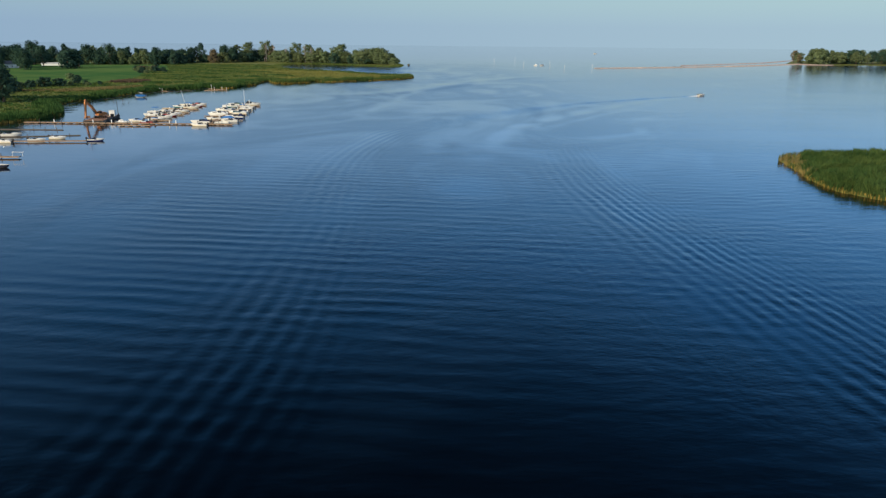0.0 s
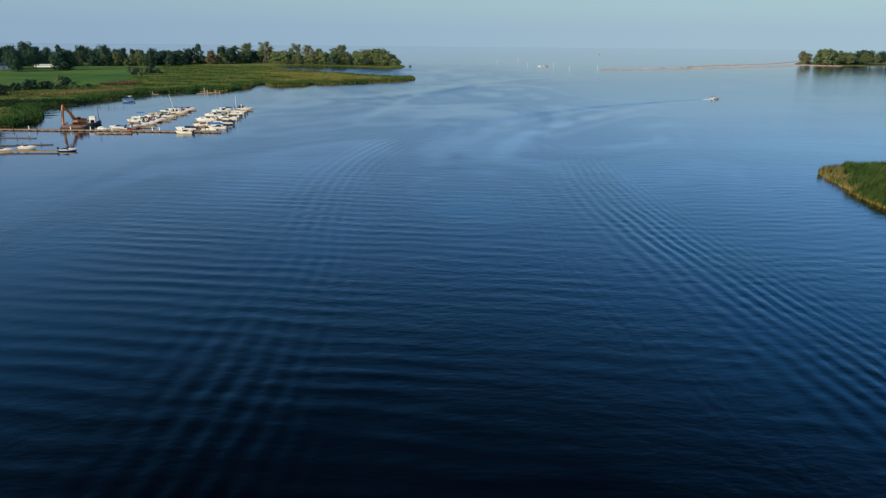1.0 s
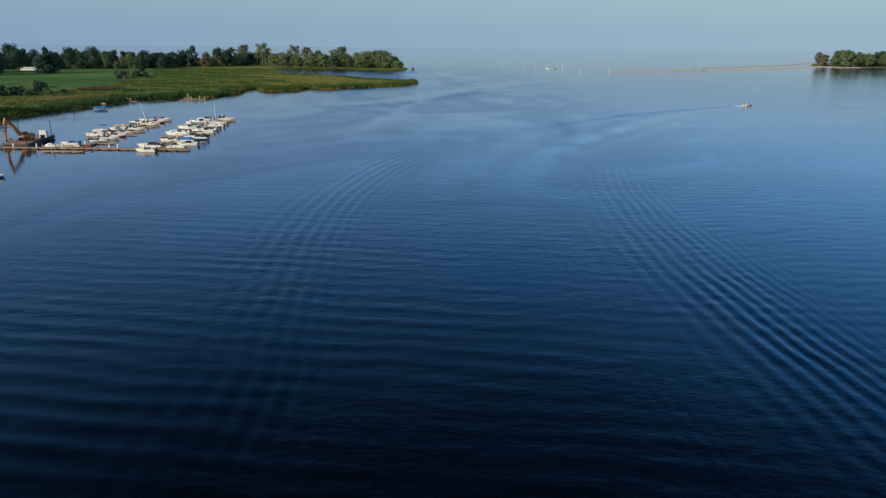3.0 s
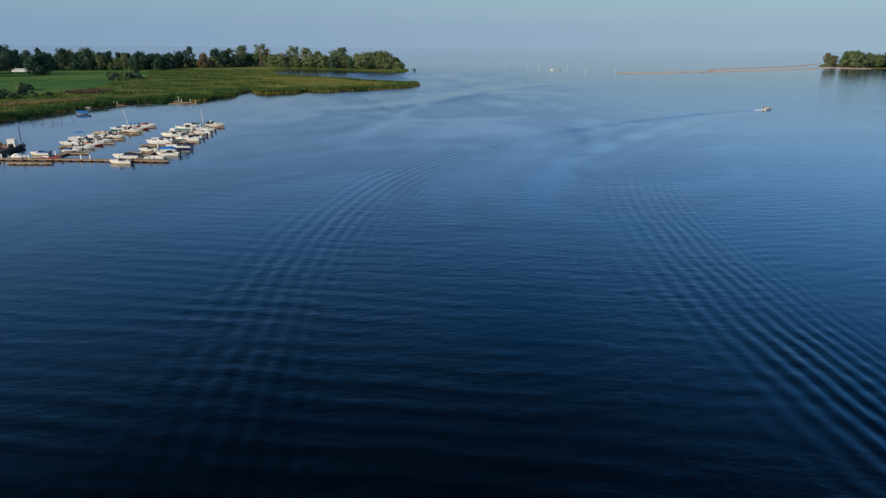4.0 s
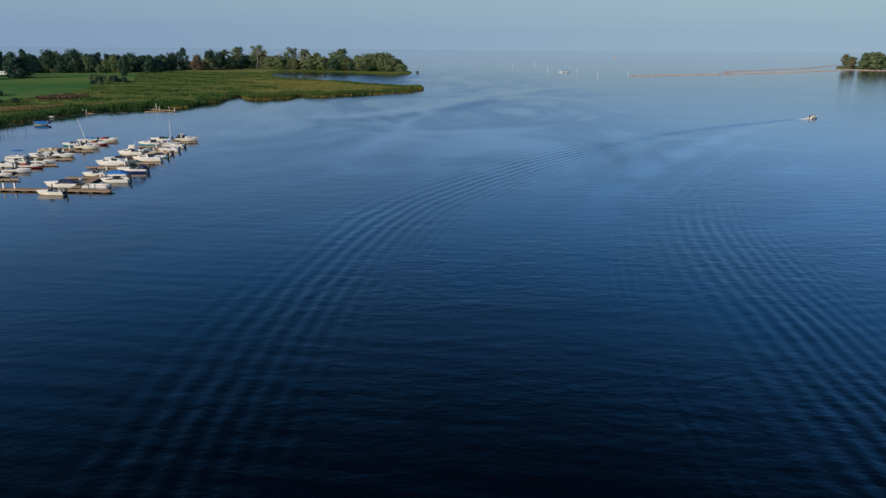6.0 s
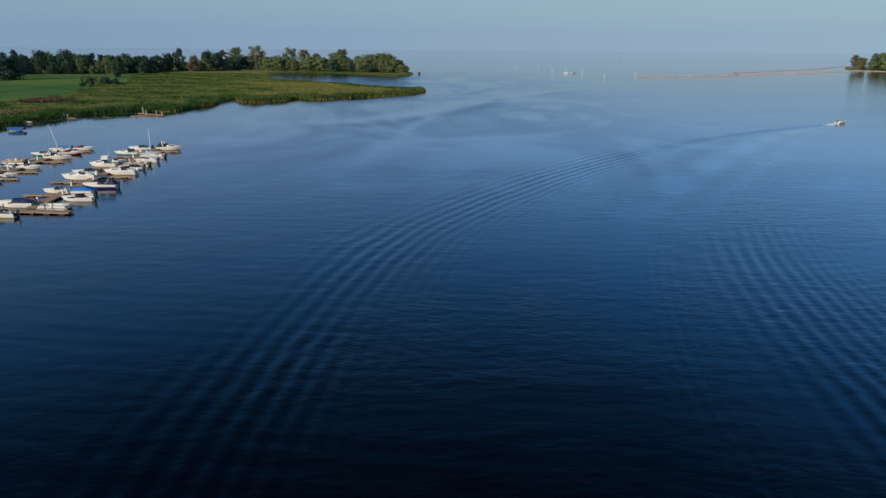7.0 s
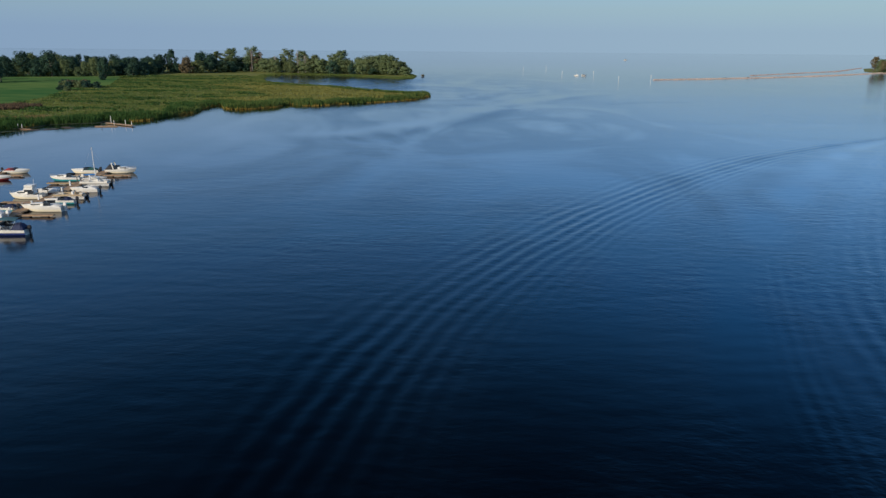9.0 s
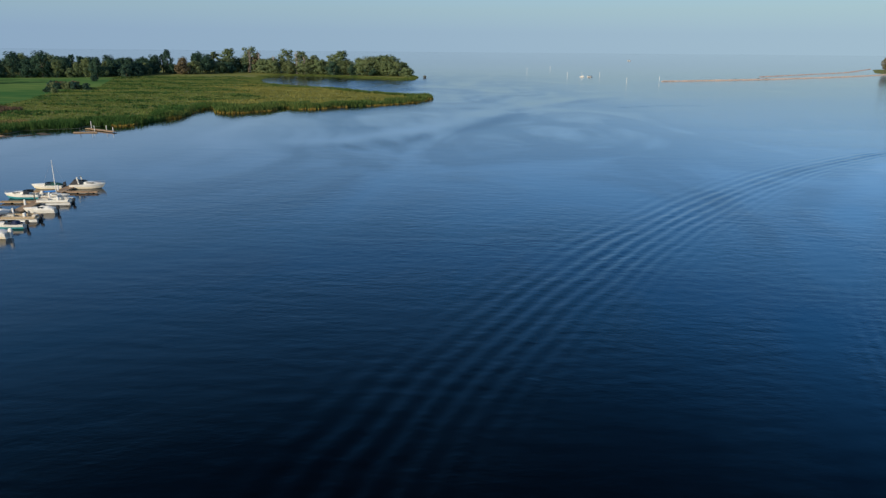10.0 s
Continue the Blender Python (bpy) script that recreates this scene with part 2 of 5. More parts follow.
COVER_BLACK = material("black_canvas", (0.012, 0.012, 0.016), (0.03, 0.03, 0.034), 1.0, 0.8, bump=0.02)
COVER_TEAL = material("slate_teal_canvas", (0.025, 0.075, 0.10), (0.05, 0.12, 0.15), 1.0, 0.8, bump=0.02)
COVER_GREEN = material("dark_green_canvas", (0.01, 0.06, 0.05), (0.02, 0.10, 0.08), 1.0, 0.8, bump=0.02)
COVER_RED = material("red_canvas", (0.22, 0.02, 0.02), (0.33, 0.04, 0.04), 1.0, 0.8, bump=0.02)
COVER_WHITE = material("white_canvas", (0.62, 0.61, 0.58), (0.74, 0.73, 0.70), 1.0, 0.8, bump=0.02)
COVER_TAN = material("tan_canvas", (0.34, 0.25, 0.15), (0.45, 0.35, 0.22), 1.0, 0.8, bump=0.02)
SMOKED = material("smoked_acrylic", (0.01, 0.014, 0.02), (0.02, 0.026, 0.034), 1.0, 0.06)
ALU = material("dull_aluminium", (0.34, 0.35, 0.36), (0.46, 0.47, 0.48), 2.0, 0.55, metal=0.8)
MOTOR_BLACK = material("black_engine_cowl", (0.012, 0.012, 0.014), (0.03, 0.03, 0.033), 1.0, 0.35)
DECKING = material("weathered_decking", (0.22, 0.145, 0.085), (0.36, 0.25, 0.15), 0.7, 0.85, bump=0.015, fine=7, island=0.25)
TIMBER = material("wet_dark_timber", (0.06, 0.052, 0.045), (0.13, 0.11, 0.09), 1.0, 0.8, bump=0.02)
POST_WHITE = material("white_painted_post", (0.70, 0.69, 0.65), (0.8, 0.79, 0.76), 2.0, 0.5)
FLOAT = material("black_dock_float", (0.015, 0.015, 0.017), (0.035, 0.035, 0.036), 1.0, 0.6)
DIGGER = material("faded_orange_paint", (0.4, 0.14, 0.03), (0.52, 0.2, 0.045), 0.9, 0.5)
STEEL_RUST = material("rusty_steel", (0.22, 0.115, 0.075), (0.35, 0.19, 0.12), 0.6, 0.8, bump=0.01)
STEEL_DARK = material("dark_greasy_steel", (0.025, 0.024, 0.023), (0.06, 0.055, 0.05), 1.0, 0.6, metal=0.4)
STONE = material("pale_rubble_stone", (0.3, 0.235, 0.21), (0.44, 0.35, 0.31), 0.3, 0.9, bump=0.05, island=0.25)
SIDING = material("white_siding", (0.66, 0.66, 0.64), (0.76, 0.76, 0.74), 0.3, 0.7)
SHINGLE = material("grey_shingles", (0.09, 0.09, 0.10), (0.17, 0.17, 0.18), 0.5, 0.9)
PANE = material("window_glass", (0.02, 0.025, 0.03), (0.03, 0.035, 0.045), 0.5, 0.05)
LILY = material("lily_pads", (0.035, 0.06, 0.025), (0.07, 0.095, 0.045), 0.4, 0.6, island=0.3)
FOAM = material("white_foam", (0.62, 0.64, 0.66), (0.82, 0.83, 0.84), 1.5, 0.8, bump=0.05)


# ---- mesh helpers ----
def mesh_of(name, verts, faces, mats, indices=None, smooth=False):
    me = bpy.data.meshes.new(name)
    me.from_pydata([tuple(v) for v in verts], [], [tuple(f) for f in faces])
    for m in mats:
        me.materials.append(m)
    if indices is not None:
        me.polygons.foreach_set("material_index", np.asarray(indices, np.int32))
    if smooth:
        me.polygons.foreach_set("use_smooth", np.ones(len(me.polygons), bool))
    me.update()
    return me


def fast_mesh(name, verts, loops, size, mats, smooth=False):
    """A mesh from arrays, all faces with the same number of corners."""
    me = bpy.data.meshes.new(name)
    count = len(loops) // size
    me.vertices.add(len(verts)), me.loops.add(len(loops)), me.polygons.add(count)
    me.vertices.foreach_set("co", np.asarray(verts, np.float32).ravel())
    me.loops.foreach_set("vertex_index", np.asarray(loops, np.int32))
    me.polygons.foreach_set("loop_start", np.arange(0, count * size, size, dtype=np.int32))
    me.polygons.foreach_set("loop_total", np.full(count, size, np.int32))
    if smooth:
        me.polygons.foreach_set("use_smooth", np.ones(count, bool))
    for m in mats:
        me.materials.append(m)
    me.update(calc_edges=True)
    return me


def thing(name, m, label, category, group="", kind=""):
    ob = new(name)
    ob.matrix_basis = m
    ob.empty_display_size = 0.3
    return tagged(ob, label, category, group, kind)


def part(name, bm, mat, parent, label="", smooth=False):
    me = bpy.data.meshes.new(name)
    if smooth:
        for f in bm.faces:
            f.smooth = True
    bm.to_mesh(me)
    bm.free()
    for m in (mat if isinstance(mat, (list, tuple)) else (mat,)):
        me.materials.append(m)
    ob = new(name, me)
    ob.parent = parent
    return tagged(ob, label)


def box(bm, x, y, z, sx, sy, sz, turn=0.0, tilt=0.0, bevel=0.0, taper=1.0):
    """A bevelled box with its base centre at x, y, z."""
    made = bmesh.ops.create_cube(bm, size=1.0)["verts"]
    for v in made:
        k = taper if v.co.z > 0 else 1.0
        v.co = Vector((v.co.x * sx * k, v.co.y * sy * k, (v.co.z + 0.5) * sz))
    if bevel:
        edges = list({e for v in made for e in v.link_edges})
        out = bmesh.ops.bevel(bm, geom=edges, offset=bevel, segments=1, affect="EDGES", profile=0.5)
        made = list({v for f in out["faces"] for v in f.verts} | {v for v in made if v.is_valid})
    bmesh.ops.transform(bm, matrix=pose(x, y, z, 0, tilt, turn), verts=made)
    return bm


def tube(bm, a, b, r0, r1=None, sides=8):
    """A tapered round bar from a to b."""
    a, b = Vector(a), Vector(b)
    way = b - a
    m = Matrix.Translation((a + b) / 2) @ way.to_track_quat("Z", "Y").to_matrix().to_4x4()
    bmesh.ops.create_cone(bm, cap_ends=True, segments=sides, radius1=r0, radius2=r0 if r1 is None else r1, depth=way.length, matrix=m)
    return bm


def run(bm, points, r, sides=6):
    for a, b in zip(points, points[1:]):
        tube(bm, a, b, r, r, sides)
    return bm


def loft(bm, rings, closed=False, caps=True, mat_rows=None):
    """Skin over rings of points; mat_rows: the material of each strip of the ring."""
    rows = [[bm.verts.new(p) for p in ring] for ring in rings]
    n = len(rows[0])
    for a, b in zip(rows, rows[1:]):
        for i in range(n if closed else n - 1):
            j = (i + 1) % n
            f = bm.faces.new((a[i], a[j], b[j], b[i]))
            if mat_rows:
                f.material_index = mat_rows[i]
    if caps:
        for row in (rows[0], rows[-1]):
            try:
                bm.faces.new(row)
            except ValueError:
                pass
    return bm


def clean(bm):
    bmesh.ops.remove_doubles(bm, verts=bm.verts, dist=0.002)
    bmesh.ops.recalc_face_normals(bm, faces=bm.faces)
    return bm


def signed(px, py, ring):
    """Distance to a closed outline, positive inside it."""
    ring = np.asarray(ring, float)
    best, inside = np.full(px.shape, 1e9), np.zeros(px.shape, bool)
    for (x0, y0), (x1, y1) in zip(ring, np.roll(ring, -1, 0)):
        dx, dy = x1 - x0, y1 - y0
        k = np.clip(((px - x0) * dx + (py - y0) * dy) / (dx * dx + dy * dy), 0, 1)
        best = np.minimum(best, np.hypot(px - x0 - k * dx, py - y0 - k * dy))
        crosses = ((y0 > py) != (y1 > py)) & (px < dx * (py - y0) / (dy if dy else 1e-9) + x0)
        inside ^= crosses
    return np.where(inside, best, -best)


def ease(a, b, x):
    k = np.clip((x - a) / (b - a), 0, 1)
    return k * k * (3 - 2 * k)


def waves(x, y, seed, size):
    """Smooth uneven field of about -1 to 1, made of sines."""
    r = np.random.RandomState(seed)
    out = np.zeros(np.shape(x))
    for _ in range(7):
        a, k, p = r.uniform(0, 6.283), r.uniform(0.6, 1.8) * 6.283 / size, r.uniform(0, 6.283)
        out += np.sin(k * (x * np.cos(a) + y * np.sin(a)) + p)
    return out / 3.5


# ---- outlines of the land ----
MAIN_SHORE = [(-1500, 26.3), (-397.6, 83.9), (-226.1, 133.8), (-186.3, 197), (-164.5, 242.5), (-155.6, 262.7), (-154.6, 278), (-166.5, 301.1), (-178.4, 319.2),
              (-181.4, 333.3), (-178.4, 349.8), (-176.5, 367.6), (-174.5, 382.9), (-173.6, 403.5), (-169.5, 412.9), (-168.7, 430), (-160, 436.1), (-153.4, 439), (-153.2, 447.5), (-141.7, 447), (-137, 449.8), (-136, 462.4), (-134, 473.4), (-130.8, 482.3),
              (-134.2, 503.9), (-134.7, 517.7), (-133.5, 526.5), (-130.2, 523), (-122.6, 505.2), (-115.5, 502.6), (-111, 506.4), (-105.8, 513.8), (-102.4, 517.7), (-100.7, 528.9), (-98, 534.9), (-91, 526.3), (-83.6, 527.1), (-78.4, 531.5),
              (-73.7, 539.8), (-59.4, 549.5), (-44.7, 564.1), (-34, 579.1), (-27.5, 606), (-28.9, 617.7), (-67, 651), (-102.4, 694.6), (-132, 708.8), (-171.6, 755.5), (-194.6, 829.8), (-201.6, 888), (-196.6, 928.7),
              (-141.9, 912.4), (-101.4, 875.4), (-64, 837.6), (-53.3, 850.9), (-54.2, 914.5), (-60.1, 949.2), (-97.4, 990), (-176.7, 1042.9), (-297.3, 1126.6), (-500, 1288.7), (-1500, 1841)]
REED_ISLE = [(89.6, 181.9), (87.7, 170.7), (84.3, 154.6), (83.8, 143.4), (88.6, 134.6), (99.1, 118.3), (124.8, 93.2), (181.8, 99), (210.1, 142.1), (191.3, 191.9), (144, 197.5), (105.8, 191.7), (94.4, 190.6)]
TREE_ISLE = [(566.6, 1154.3), (585.8, 1111.8), (649.4, 1120.8), (719.3, 1126.4), (1008.0, 1251.9), (1120.0, 1399.1), (896.0, 1443.3), (672.0, 1369.8), (581.1, 1205.3)]
LAWN_RING = [(-259.4, 418.4), (-264.4, 448.1), (-236.3, 474.2), (-234.4, 511.2), (-239.4, 544.8), (-266.6, 621.6), (-264.6, 674.2), (-296.9, 751.8), (-322.3, 812.6), (-391.7, 834.6), (-481.3, 839.7), (-900, 789), (-900, 328.8), (-326.8, 353.4)]


# ---- the water, with the wakes ----
def wave_axis(lo, hi, fine_lo, fine_hi, step):
    mid = np.arange(fine_lo, fine_hi + step, step)
    def away(start, end):
        out, x, s = [], start, step
        sign = 1 if end > start else -1
        while (end - x) * sign > 0:
            s *= 1.05 if s < 14 else 1.25
            x += sign * s
            out.append(x)
        out[-1] = end
        return out
    return np.array(away(fine_lo, lo)[::-1] + list(mid) + away(fine_hi, hi))


def along(points, px, py):
    """Signed distance to an open line (positive to its right) and the way along it."""
    pts = np.asarray(points, float)
    steps = np.hypot(*np.diff(pts, axis=0).T)
    best, side, where, done = np.full(px.shape, 1e9), np.zeros(px.shape), np.zeros(px.shape), 0.0
    for (x0, y0), (x1, y1), s in zip(pts, pts[1:], steps):
        dx, dy = x1 - x0, y1 - y0
        k = np.clip(((px - x0) * dx + (py - y0) * dy) / (s * s), 0, 1)
        ex, ey = px - x0 - k * dx, py - y0 - k * dy
        d = np.hypot(ex, ey)
        near = d < best
        best = np.where(near, d, best)
        side = np.where(near, np.sign(ex * dy - ey * dx), side)
        where = np.where(near, done + k * s, where)
        done += s
    return best * side, where


def smooth_line(points, n=120):
    """An even, rounded line through the points."""
    p = np.asarray(points, float)
    t = np.r_[0, np.cumsum(np.hypot(*np.diff(p, axis=0).T))]
    u = np.linspace(0, t[-1], n)
    q = np.c_[np.interp(u, t, p[:, 0]), np.interp(u, t, p[:, 1])]
    for _ in range(6):
        q[1:-1] = 0.25 * q[:-2] + 0.5 * q[1:-1] + 0.25 * q[2:]
    return q


PORT_ARM = smooth_line([(-22.3, 12.5), (-20.9, 41.4), (-18.4, 65.2), (-19.4, 106.7), (-23.3, 144.4), (-24.7, 169.6), (-23.3, 194.8), (-17.9, 227.4), (-10.1, 248.6),
                        (1, 267.3), (13.6, 288.4), (30, 310.7), (48.5, 334), (78, 365.8), (112, 393.5), (151, 419.5)])
INNER_PORT = smooth_line([(-14, 60), (-14, 110), (-13, 156), (-12, 173), (-10, 205), (-4, 228), (3, 250), (14, 277), (32, 303), (60, 340)])
TRAIL = smooth_line([(6, 160), (9, 193), (16, 226), (25, 255), (37, 276), (50, 297), (66, 321), (84, 347), (104, 375), (124, 396), (152, 420)])
OLD_TRAIL = smooth_line([(-95, 392), (-43, 407), (-12, 458), (17, 538), (59, 612), (105, 658), (150, 690)])
GUST_LINE = smooth_line([(70, 555), (84, 563), (100, 572), (116, 571), (132, 575)])
STARBOARD_ARM = smooth_line([(54.1, 25), (44.5, 55.8), (41.5, 75), (38, 96.2), (35, 121.3), (33, 146.4), (33, 170.2), (34.4, 193.9), (37.5, 218.9), (44.9, 246.4), (67.6, 288.5), (105.9, 348.9), (142.2, 409.1)])
INNER_ARM = smooth_line([(32.8, 37.5), (26.1, 58.8), (19.3, 88.8), (15.5, 125.2), (14.5, 162.8), (16.5, 194.2), (23.2, 226.7), (38.7, 269.1), (67.6, 312.3), (105.9, 361.4), (141.3, 407.9)])


def crest(phase):
    """A wave with narrow crests and wide flat troughs."""
    return 2.0 * (0.5 + 0.5 * np.cos(phase)) ** 2.2 - 0.75


def wave_height(x, y):
    h = np.zeros_like(x)
    for line, lam, width, amp, seed in ((PORT_ARM, 2.4, 8.4, 0.062, 3), (STARBOARD_ARM, 2.05, 9.0, 0.084, 4), (INNER_ARM, 1.5, 2.6, 0.03, 5), (INNER_PORT, 1.5, 2.4, 0.026, 6)):
        d, s = along(line, x, y)
        broken = 0.12 + 0.33 * (1 - ease(50, 100, y))
        uneven = (0.7 + 0.3 * waves(x, y, seed, 30)) * (0.95 - broken * 0.5 + broken * waves(x, y, seed + 40, 6))
        width = width * (1 - 0.62 * ease(270, 480, s))
        fade = ease(0, 25, s) * (1 + 0.5 * ease(230, 330, s) * (seed == 3)) * (1 - 0.35 * ease(100, 170, s) * (seed == 4))
        h += amp * uneven * fade * np.exp(-(d / width) ** 2) * np.cos(6.283 / lam * d * (1 + 0.012 * d) + 0.6 * waves(x, y, seed + 9, 22) + 0.35 * waves(x, y, seed + 19, 7))
    # long low ripples that cross the bay
    region = np.exp(-((y - 99) / 72) ** 2) * (0.35 + 0.65 * np.exp(-((x + 35) / 38) ** 2))
    h += 0.031 * region * (0.6 + 0.4 * waves(x, y, 21, 26)) * crest(6.283 / 3.6 * (y + 0.12 * x) + 1.2 * waves(x, y * 0.8, 22, 24))
    region = np.exp(-((y - 145) / 155) ** 2) * (0.25 + 0.75 * ease(-10, 60, x))
    h += 0.011 * region * (0.55 + 0.45 * waves(x, y, 23, 24)) * np.cos(6.283 / 2.9 * (y - 0.26 * x) + 1.5 * waves(x, y * 0.8, 24, 19))
    h += 0.005 * (0.5 + 0.5 * waves(x, y, 25, 17)) * np.cos(6.283 / 2.8 * (y + 0.06 * x) + 1.9 * waves(x, y, 26, 13)) * np.exp(-(np.maximum(y - 195, 0) / 150) ** 2)
    return h


def calm_field(x, y):
    """Smooth trails left in the water above nought, ruffled lines below it."""
    d, s = along(TRAIL, x, y)
    wisp = 0.6 + 0.4 * waves(x, y, 33, 30)
    taper = 1 - 0.6 * ease(180, 320, s)
    out = wisp * (1.4 * np.exp(-((d - 1.5) / (3.8 * taper)) ** 2) - 0.3 * np.exp(-((d + 8 * taper) / (4.5 * taper)) ** 2)) * ease(0, 60, s)
    out += 0.35 * wisp * np.exp(-((d - 13 * taper) / (2.6 * taper)) ** 2) * ease(60, 130, s) * (1 - ease(250, 330, s))
    d, s = along(PORT_ARM, x, y)
    out -= 0.5 * np.exp(-(d / (2.6 - 1.4 * ease(330, 460, s))) ** 2) * ease(280, 400, s) * (1 - ease(478, 492, s))
    d, s = along(OLD_TRAIL, x, y)
    out += (0.6 + 0.4 * waves(x, y, 34, 60)) * (np.exp(-((d + 9) / 8) ** 2) - 0.4 * np.exp(-((d - 7) / 7) ** 2)) * ease(0, 60, s) * (1 - ease(300, 360, s))
    d, s = along(GUST_LINE, x, y)
    out -= 0.7 * np.exp(-(d / 2.5) ** 2) * ease(0, 8, s) * (1 - ease(52, 62, s))
    # the breeze reaches the wooded island and the open end of the inlet behind the spit
    out -= ease(500, 560, x) * (1 - ease(900, 1000, x)) * ease(900, 1000, y) * (1 - ease(1180, 1240, y))
    return out - 1.0 * ease(-140, -95, x) * (1 - ease(-50, -30, x)) * ease(640, 700, y) * (1 - ease(850, 880, y))


def build_water():
    xs, ys = wave_axis(-5200, 5200, -62, 150, 0.53), wave_axis(-1500, 5060, 30, 425, 0.64)
    gx, gy = np.meshgrid(xs, ys)
    edge = ease(-72, -48, gx) * (1 - ease(146, 156, gx)) * ease(22, 36, gy) * (1 - ease(416, 426, gy))
    gz = wave_height(gx, gy) * edge
    ny, nx = gx.shape
    a = (np.arange(ny - 1)[:, None] * nx + np.arange(nx - 1)[None, :]).ravel()
    loops = np.stack([a, a + 1, a + nx + 1, a + nx], 1).ravel()
    me = fast_mesh("water", np.stack([gx, gy, gz], -1).reshape(-1, 3), loops, 4, [WATER], True)
    calm = me.attributes.new("calm", "FLOAT", "POINT")
    calm.data.foreach_set("value", np.clip(calm_field(gx, gy), -1, 1).astype(np.float32).ravel())
    tagged(new("water", me), "dark blue lake water with curved boat wakes and ripples", "water", kind="structure")


build_water()


# ---- land ----
def land_height(x, y):
    d = np.maximum(np.maximum(signed(x, y, MAIN_SHORE), signed(x, y, TREE_ISLE)), signed(x, y, REED_ISLE))
    return -0.6 + 1.3 * ease(-2.5, 4, d) + 0.5 * ease(10, 120, d) + 0.10 * waves(x, y, 31, 14) * ease(0, 8, d)


def land_sheet(name, x0, x1, y0, y1, step, mat, label, category, keep=None, lift=0.0):
    xs, ys = np.arange(x0, x1 + step, step), np.arange(y0, y1 + step, step)
    gx, gy = np.meshgrid(xs, ys)
    gz = land_height(gx, gy) + lift
    ny, nx = gx.shape
    a = (np.arange(ny - 1)[:, None] * nx + np.arange(nx - 1)[None, :]).ravel()
    if keep is not None:
        a = a[keep(gx, gy)[:-1, :-1].ravel()]
    loops = np.stack([a, a + 1, a + nx + 1, a + nx], 1).ravel()
    me = fast_mesh(name, np.stack([gx, gy, gz], -1).reshape(-1, 3), loops, 4, [mat], True)
    return tagged(new(name, me), label, category, kind="structure")


land_sheet("ground", -1000, -20, 40, 1390, 5.5, MARSH, "low marshy shore of olive grass and wet soil", "ground")
land_sheet("island_ground", 545, 1135, 1070, 1460, 6.5, MARSH, "low wooded island ground", "ground")
land_sheet("reed_island_ground", 72, 230, 80, 214, 2.2, MARSH, "wet soil under a reed island", "ground")
land_sheet("lawn", -900, -226, 320, 860, 3.5, LAWN, "mown green lawn behind the marsh", "lawn", lambda x, y: signed(x, y, LAWN_RING) > 0, 0.10)


# ---- reeds and marsh grass ----
def tufts(name, points, height, blades, blade_width, spread, mat, label, category, lean=0.25, seed=1, lodged=0.0):
    """Bunches of leaning blades, each blade a narrow bent triangle pair."""
    r = np.random.RandomState(seed)
    p = np.repeat(points, blades, 0)
    n = len(p)
    a, rad = r.uniform(0, 6.283, n), spread * np.sqrt(r.uniform(0, 1, n))
    base = p + np.stack([np.cos(a) * rad, np.sin(a) * rad, np.zeros(n)], -1)
    h = np.repeat(height, blades) * r.uniform(0.7, 1.12, n)
    t, w = r.uniform(0, 6.283, n), blade_width * r.uniform(0.6, 1.3, n)
    side = np.stack([np.cos(t), np.sin(t), np.zeros(n)], -1) * w[:, None] / 2
    b, tilt = r.uniform(0, 6.283, n), lean * h * r.uniform(0.2, 1, n)
    if lodged:
        b = 4.0 * waves(p[:, 0], p[:, 1], seed + 1, 16) + r.normal(scale=0.6, size=n)
        tilt = h * lodged * (0.6 + 0.5 * waves(p[:, 0], p[:, 1], seed + 2, 9)) * r.uniform(0.6, 1.2, n)
    out = np.stack([np.cos(b) * tilt, np.sin(b) * tilt, np.zeros(n)], -1)
    mid = base + out * 0.3 + np.stack([0 * h, 0 * h, 0.6 * h], -1)
    tip = base + out + np.stack([0 * h, 0 * h, h], -1)
    verts = np.stack([base - side * 0.7, base + side * 0.7, mid + side, mid - side, tip], 1).reshape(-1, 3)
    k = np.arange(n)[:, None] * 5
    loops = np.concatenate([k + [0, 1, 2], k + [0, 2, 3], k + [3, 2, 4]], 1).ravel()
    me = fast_mesh(name, verts, loops, 3, [mat])
    return tagged(new(name, me), label, category, kind="stuff")


def scatter(n, x0, x1, y0, y1, seed):
    r = np.random.RandomState(seed)
    return r.uniform(x0, x1, n), r.uniform(y0, y1, n)


def grounded(x, y, drop=0.1):
    return np.stack([x, y, land_height(x, y) - drop], -1)


